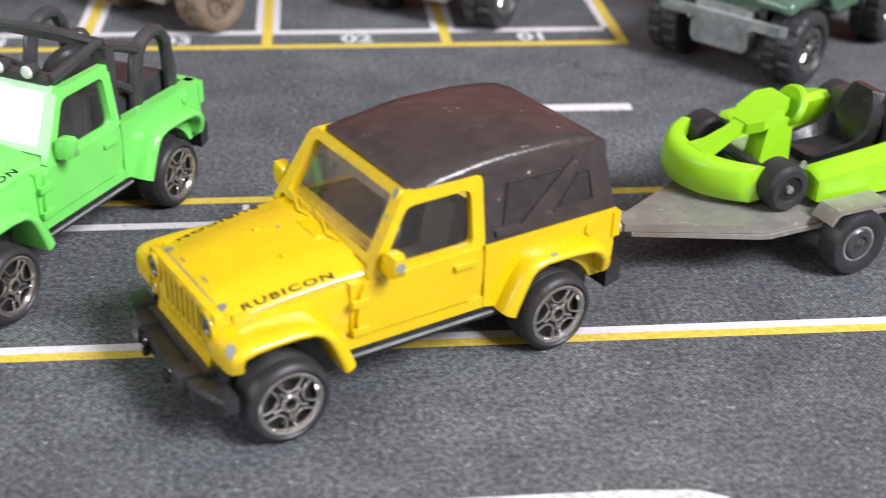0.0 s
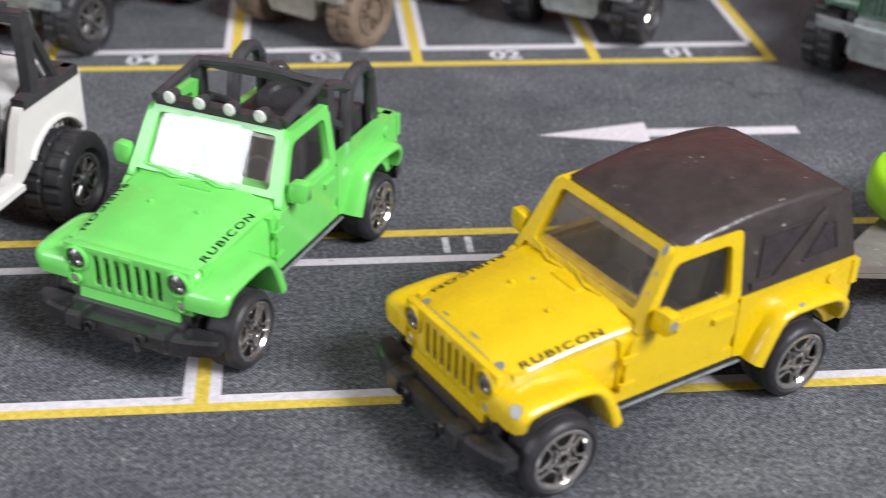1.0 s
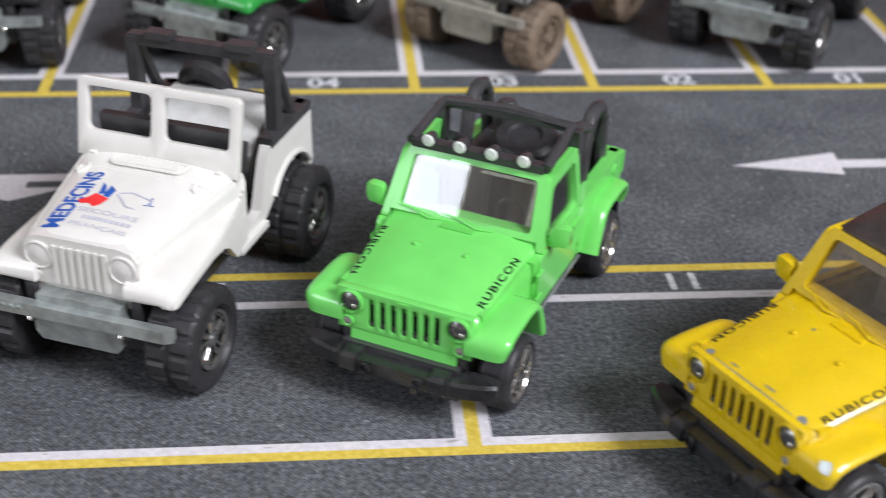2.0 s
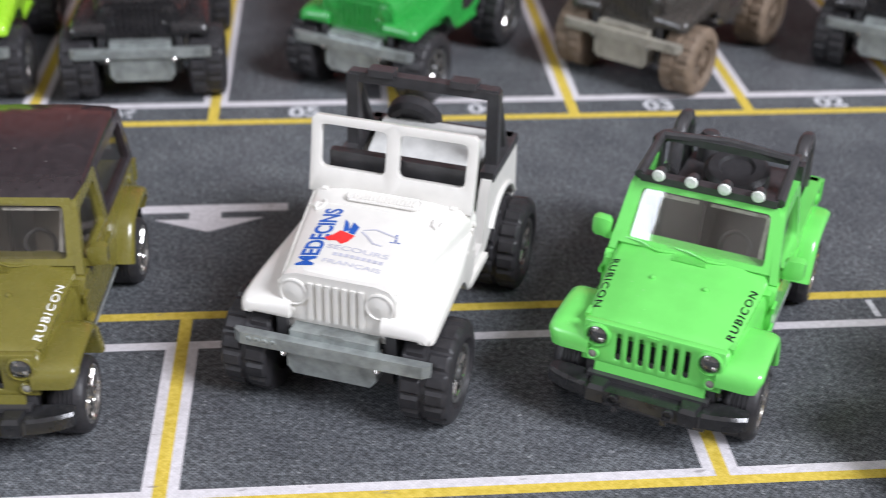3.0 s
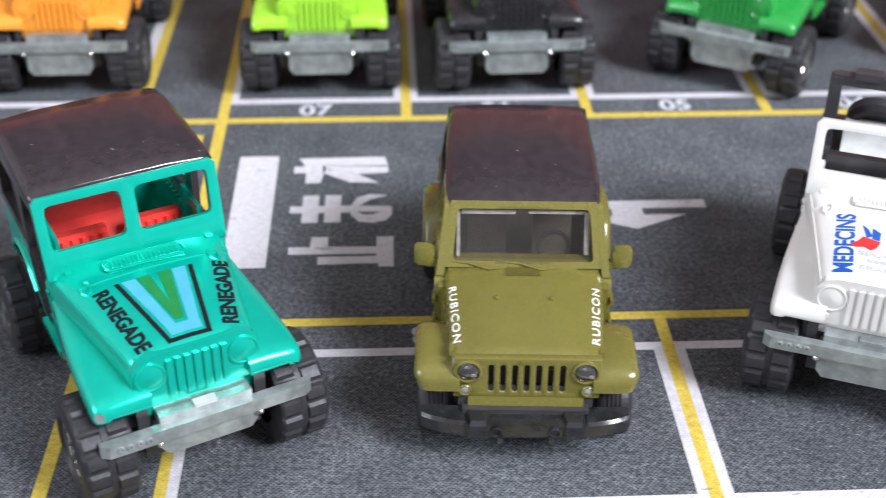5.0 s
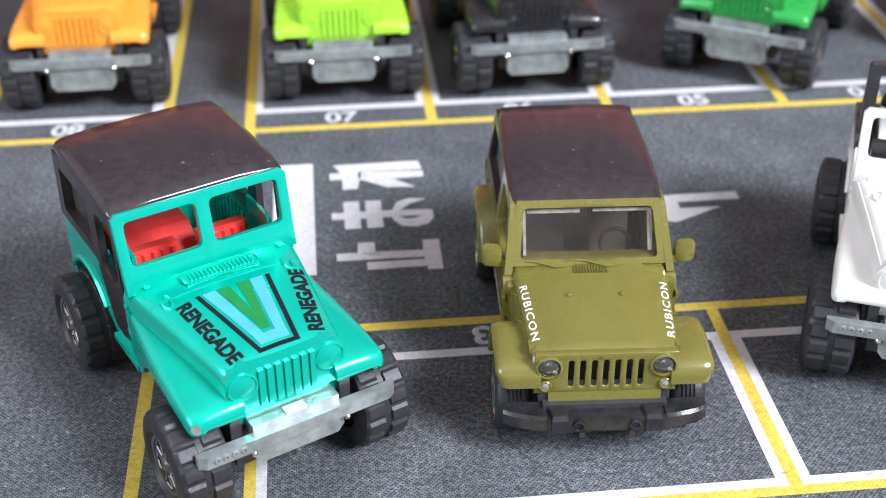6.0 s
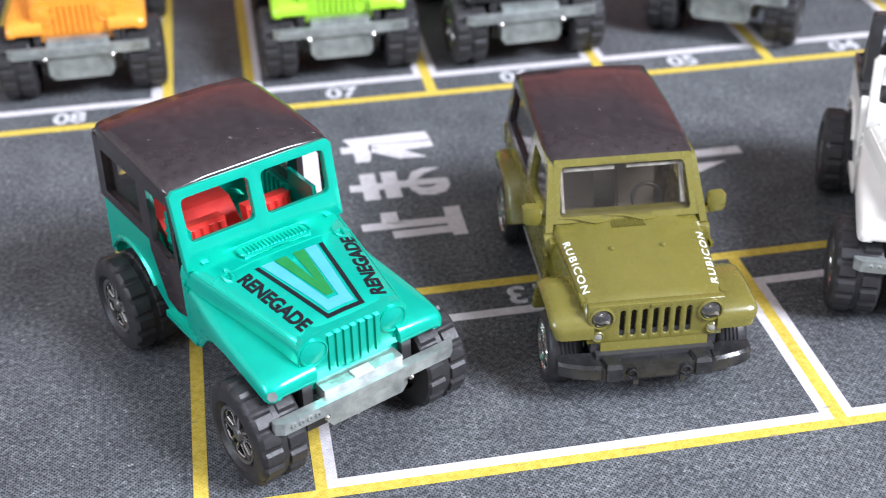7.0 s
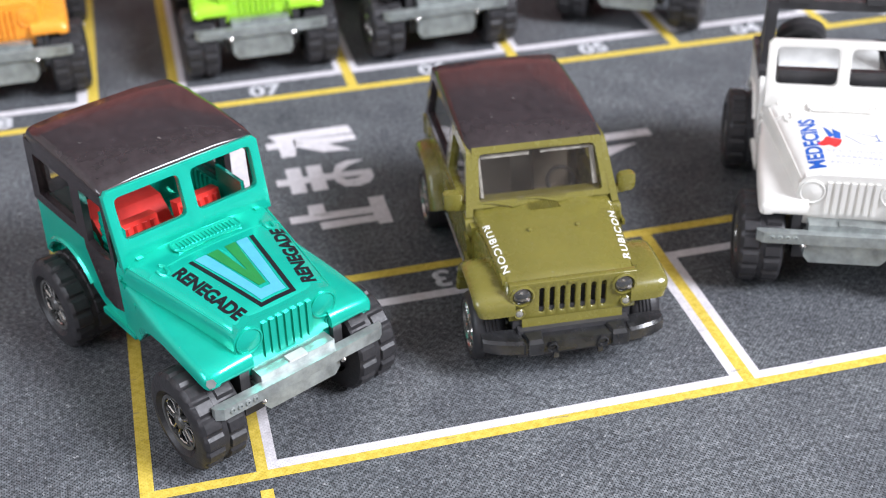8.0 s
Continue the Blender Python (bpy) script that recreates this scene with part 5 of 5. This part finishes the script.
def white_car():
    car = root("toy_classic_off_road_car", "white open die-cast toy off-roader with black roll bar and printed hood", "toy car", "near row of toy cars")
    classic_front(car, WHITE, plate_low=7.6)
    classic_tub(car, WHITE, PLASTIC, None, PLASTIC, GREY_PLASTIC)
    classic_windshield(car, WHITE)
    part("dash_panel", bev(box(-3.6, -2.0, -11.2, 11.2, 22.5, 29.6), 0.4), PLASTIC, car)
    cage = part("roll_bar", bev(box(-16.6, -14.6, -12.6, 12.6, 36.0, 37.8), 0.4), PLASTIC, car)
    for s in (-1, 1):
        part("post", bev(box(-16.6, -14.4, s * 12.0 - 1.0, s * 12.0 + 1.0, 20.0, 37.4), 0.4), PLASTIC, cage)
        part("brace", tube([(-16.0, s * 12.0, 36.6), (-19.5, s * 11.9, 30.0), (-23.0, s * 11.8, 23.6)], 1.0, 8), PLASTIC, cage)
        part("rail", bev(box(-27.4, -11.4, s * 12.2 - 1.2, s * 12.2 + 1.2, 23.2, 24.8), 0.4), PLASTIC, cage)
        part("bar_lamp", bev(box(-16.8, -14.2, s * 7.0 - 2.2, s * 7.0 + 2.2, 37.4, 38.6), 0.3), PLASTIC, cage)
    part("rear_rail", bev(box(-27.6, -25.6, -12.6, 12.6, 23.2, 24.8), 0.4), PLASTIC, cage)
    bm = lathe([(1.4, -1.6), (4.0, -1.6), (4.8, -0.8), (4.8, 0.8), (4.0, 1.6), (2.8, 1.6), (2.4, 1.0), (0.0, 1.0)], 28, axis="x")
    part("spare_tyre", turned(bm, pose(-25.0, -4.6, 26.0, 0, 25, 0)), RUBBER, car)

    flat = Matrix.Identity(4)
    for name, ink, bm, m in (
            ("printed_word", INK_BLUE, word_mesh("MEDECINS", 14.8, 2.9, 0.13), pose(14.8, -6.25, 0, 0, 0, 183)),
            ("printed_bird", INK_RED, slab([(15.2, -5.4), (14.2, -4.4), (12.9, -3.7), (13.3, -2.6), (13.8, -1.1), (15.4, -1.6), (16.2, -2.4), (15.5, -3.4), (15.8, -4.6)], 0, 0.03), flat),
            ("printed_wing", INK_BLUE, slab([(13.2, -3.2), (9.9, -4.0), (10.8, -3.1), (12.5, -2.4)], 0, 0.03), flat),
            ("printed_wing", INK_BLUE, slab([(13.2, -2.4), (10.4, -2.5), (11.5, -1.2), (13.5, -1.3)], 0, 0.03), flat),
            ("printed_word", INK_PALE, word_mesh("SECOURS", 9.6, 1.05, 0.02), pose(17.2, 0.6, 0, 0, 0, 88)),
            ("printed_line", INK_PALE, letter_bars(9, 8.0, 0.7), pose(18.9, 1.4, 0, 0, 0, 88)),
            ("printed_word", INK_PALE, word_mesh("FRAN\u00c7AIS", 9.0, 1.15, 0.02), pose(20.8, 0.9, 0, 0, 0, 88)),
            ("printed_curve", INK_PALE, slab([(12.0, -0.4), (11.2, 1.4), (11.7, 3.2), (12.2, 5.0), (12.5, 5.0), (12.0, 3.1), (11.5, 1.4), (12.2, -0.3)], 0, 0.03), flat),
            ("printed_curve", INK_PALE, slab([(12.6, -0.6), (13.6, 0.6), (15.0, 2.0), (15.2, 3.6), (14.9, 3.6), (14.7, 2.1), (13.4, 0.9), (12.4, -0.3)], 0, 0.03), flat),
            ("printed_mark", INK_BLUE, letter_bars(3, 2.0, 0.25), pose(12.6, 5.0, 0, 0, 0, 10)),
            ("printed_mark", INK_BLUE, letter_bars(3, 1.6, 0.2), pose(13.6, 5.2, 0, 0, 0, 100))):
        part(name, draped(bm, m, classic_surface), ink, car)
    return car


def far_car(body, label, rubber=None, steel=STEEL):
    car = root("toy_classic_off_road_car", label, "toy car", "far row of toy cars")
    classic_front(car, body, steel, plate_low=6.0)
    classic_tub(car, body, PLASTIC, rubber)
    classic_windshield(car, body)
    classic_hard_top(car, ROOF_BLACK, PLASTIC)
    return car


place(yellow_car(), -22.95, 150.5, 207.0)
place(olive_car(), -183.7, 187.8, 266.5)
place(green_car(), -75.8, 183.4, 240.9)
place(white_car(), -124.6, 190.5, 248.0)
place(teal_car(), -241.5, 180.0, 296.6)
place(far_car(ORANGE, "orange die-cast toy off-roader with grey metal bumper"), -276.2, 309.0, 270.6)
place(far_car(LIME, "lime green die-cast toy off-roader with grey metal bumper"), -218.9, 307.6, 270.5)
place(far_car(BLACK_PAINT, "black die-cast toy off-roader with grey metal bumper"), -176.2, 306.6, 272)
place(far_car(DARK_GREEN, "green die-cast toy off-roader parked askew"), -114.9, 304.8, 238.5)
place(far_car(KHAKI_DARK, "dark toy off-roader with brown tyres and beige bumper", TAN_RUBBER, DULL_STEEL), -49.6, 306.4, 229.0)
place(far_car(BLACK_PAINT, "dark toy off-roader parked askew in its bay"), 11.3, 306.6, 235.0)
place(far_car(GREY_GREEN, "grey-green die-cast toy off-roader outside the bays"), 75.2, 268.0, 222.0)


# ---- trailer and kart ----
def trailer():
    """Local x points forwards to the hitch."""
    t = root("toy_trailer", "grey metal toy flatbed trailer with black wheels behind the yellow car", "toy trailer")
    part("bed", bev(slab([(30, -1.2), (30, 1.2), (11.8, 9.8), (10.2, 10.3), (-40, 10.3), (-40, -10.3), (10.2, -10.3), (11.8, -9.8)], 8.2, 9.4), 0.25), TRAILER_METAL, t)
    part("rim_strip", bev(slab([(29, -1.8), (29, 1.8), (11.8, 10.3), (10.2, 10.8), (-40, 10.8), (-40, -10.8), (10.2, -10.8), (11.8, -10.3)], 7.4, 8.1), 0.2), TRAILER_METAL, t)
    part("hitch", tube([(28, 0, 8.4), (33, 0, 8.4), (34, 0, 7.0)], 0.9, 8), TRAILER_METAL, t)
    for s in (-1, 1):
        pts = [(3.4, 9.8), (2.4, 11.2), (1.8, 11.7), (-7.8, 11.7), (-8.4, 11.2), (-9.4, 9.8), (-9.0, 9.5), (-7.9, 10.9), (-7.4, 11.1), (1.4, 11.1), (1.9, 10.9), (3.0, 9.5)]
        part("mudguard", bev(prism([(x - 1.0, z) for x, z in pts], 10.2 * s, 14.6 * s), 0.2), TRAILER_METAL, t)
        w = part("wheel", lathe([(3.0, 11.1 * s), (3.0, 14.5 * s), (0.0, 14.5 * s)], 20, (-4.0, 0, 5.4)), STEEL, t)
        part("tyre", lathe([(3.0, 10.9 * s), (4.8, 10.9 * s), (5.4, 11.6 * s), (5.4, 14.1 * s), (4.9, 14.9 * s), (3.9, 15.0 * s), (3.0, 14.6 * s)], 30, (-4.0, 0, 5.4), caps=False), RUBBER, w)
        part("hub", lathe([(2.6, 14.5 * s), (2.3, 14.8 * s), (1.4, 14.8 * s), (1.2, 14.3 * s), (0.0, 14.9 * s)], 18, (-4.0, 0, 5.4)), PLASTIC, w)
    return t


def kart():
    """Local x points to the nose, from the front axle; stands on the trailer bed."""
    k = root("toy_kart", "lime green plastic toy kart with black seat on the trailer", "toy kart")
    z0 = 9.5
    rows = []
    for y in [-11.6 + 20.8 * i / 20 for i in range(21)]:
        u = min(1.0, abs(y + 1.2) / 10.45)
        b = 6.4 * (1 - u ** 2.3)
        e = 0.6 * max(0.0, u - 0.86) / 0.14
        rows.append([(3.0 + b, y, z0 + 1.0), (4.9 + b, y, z0 + 0.8), (5.6 + b, y, z0 + 1.3), (6.0 + b, y, z0 + 3.4), (5.7 + b, y, z0 + 5.6 - e * 0.3), (5.0 + b, y, z0 + 6.5 - e * 0.4), (4.1 + b, y, z0 + 6.9 - e * 0.4), (2.0 + b, y, z0 + 6.5 - e * 0.4), (1.7 + b, y, z0 + 4.6)])
    part("nose", loft(rows), KART_LIME, k, smooth=50)
    part("neck", bev(loft([[(x, -w, z), (x, w, z), (x, w, z + 1.5), (x, -w, z + 1.5)] for x, w, z in ((9.0, 2.6, z0 + 5.2), (6.6, 1.7, z0 + 6.0), (3.4, 1.2, z0 + 7.6), (0.6, 1.3, z0 + 9.0))]), 0.4), KART_LIME, k)
    part("front_panel", bev(loft([[(x, -w, z), (x, w, z), (x, w, z + 1.7), (x, -w, z + 1.7)] for x, w, z in ((1.4, 2.0, z0 + 8.6), (-0.4, 3.7, z0 + 9.6), (-3.6, 3.9, z0 + 11.4), (-5.6, 2.4, z0 + 12.2))]), 0.45), KART_LIME, k)
    part("leg_panel", bev(prism([(-0.4, z0 + 1.0), (-1.8, z0 + 9.6), (-4.4, z0 + 11.4), (-6.4, z0 + 10.4), (-6.8, z0 + 1.0)], -1.0, 3.0), 0.4), KART_LIME, k)
    w = turned(lathe([(0.0, -1.0), (1.6, -1.2), (3.2, -0.6), (3.9, 0.1), (3.8, 0.7), (3.2, 1.0), (2.0, 0.4), (0.0, 0.2)], 28, axis="x"), pose(-7.2, 1.0, z0 + 11.9, 0, -24, 0) @ Matrix.Scale(0.88, 4))
    part("steering_wheel", w, KART_LIME, k)
    part("frame", bev(box(-24, 5, -7.0, 7.0, z0 + 0.5, z0 + 2.0), 0.4), PLASTIC, k)
    part("front_axle", tube([(0, -9.0, z0 + 3.7), (0, 9.0, z0 + 3.7)], 0.9, 8), PLASTIC, k)
    for s in (-1, 1):
        part("side_pod", bev(loft([[(x, 9.4 * s, z0 + 1.2), (x, o * s, z0 + 1.2), (x, o * s, z0 + h), (x, 10.4 * s, z0 + h + 0.8), (x, 9.0 * s, z0 + h)] for x, o, h in ((-4.4, 13.4, 4.6), (-5.4, 14.0, 5.4), (-17.0, 14.0, 6.6), (-22.0, 14.0, 7.2), (-24.0, 13.4, 7.2))]), 0.4), KART_LIME, k)
        for x, r, a, b in ((0.3, 3.7, 7.6, 12.8), (-28.0, 4.2, 8.6, 14.0)):
            wh = part("wheel", lathe([(1.9, a * s), (1.9, (b - 0.4) * s), (0.0, (b - 0.6) * s)], 18, (x, 0, z0 + r)), DARK_RIM, k)
            part("tyre", lathe([(1.9, a * s), (r - 0.5, a * s), (r, (a + 0.6) * s), (r, (b - 0.7) * s), (r - 0.5, b * s), (2.2, b * s), (1.9, (b - 0.5) * s)], 28, (x, 0, z0 + r), caps=False), RUBBER, wh)
            part("nut", lathe([(0.7, (b - 0.9) * s), (0.6, b * s), (0.0, (b + 0.1) * s)], 10, (x, 0, z0 + r)), STEEL, wh)
        part("track_rod", tube([(4.0, 3.0 * s, z0 + 2.4), (1.4, 9.0 * s, z0 + 3.7)], 0.4, 6), STEEL, k)
    part("floor_edge", tube([(-3.0, 10.2, z0 + 5.2), (-5.4, 8.2, z0 + 5.4)], 0.45, 6), STEEL, k)
    seat = part("seat", bev(loft([[(x, -w, z0 + a), (x, -w + 1.4, z0 + 2.0), (x, w - 1.4, z0 + 2.0), (x, w, z0 + a), (x, w - 0.9, z0 + a), (x, w - 1.9, z0 + 3.4), (x, -w + 1.9, z0 + 3.4), (x, -w + 0.9, z0 + a)] for x, w, a in ((-10.6, 4.4, 3.8), (-13.0, 5.0, 4.4), (-18.0, 5.2, 5.4), (-20.6, 5.0, 7.0))]), 0.5), BUMPER_BLACK, k)
    part("backrest", turned(bev(loft([[(-1.2, -w, z), (0.6, -w + 0.9, z), (0.6, w - 0.9, z), (-1.2, w, z), (-2.0, w - 0.8, z), (-2.0, -w + 0.8, z)] for w, z in ((4.6, 0.0), (4.9, 4.0), (4.3, 7.8), (3.2, 9.9))]), 0.6, 2), pose(-20.4, 0, z0 + 3.0, 0, -14, 0)), BUMPER_BLACK, seat)
    part("engine", bev(box(-29.0, -23.6, -8.6, 8.6, z0 + 2.0, z0 + 9.4), 0.8), PLASTIC, k)
    part("engine_cap", lathe([(2.2, z0 + 9.0), (2.0, z0 + 11.6), (1.4, z0 + 12.2), (0.0, z0 + 12.2)], 16, (-25.5, 4.0, 0), "z"), PLASTIC, k)
    part("pedal_box", bev(box(3.4, 6.0, -3.6, -1.2, z0 + 0.2, z0 + 2.6), 0.4), GREY_PLASTIC, k)
    return k


place(trailer(), 43.1, 176.0, 200.0)
place(kart(), 37.3, 179.1, 198.0)
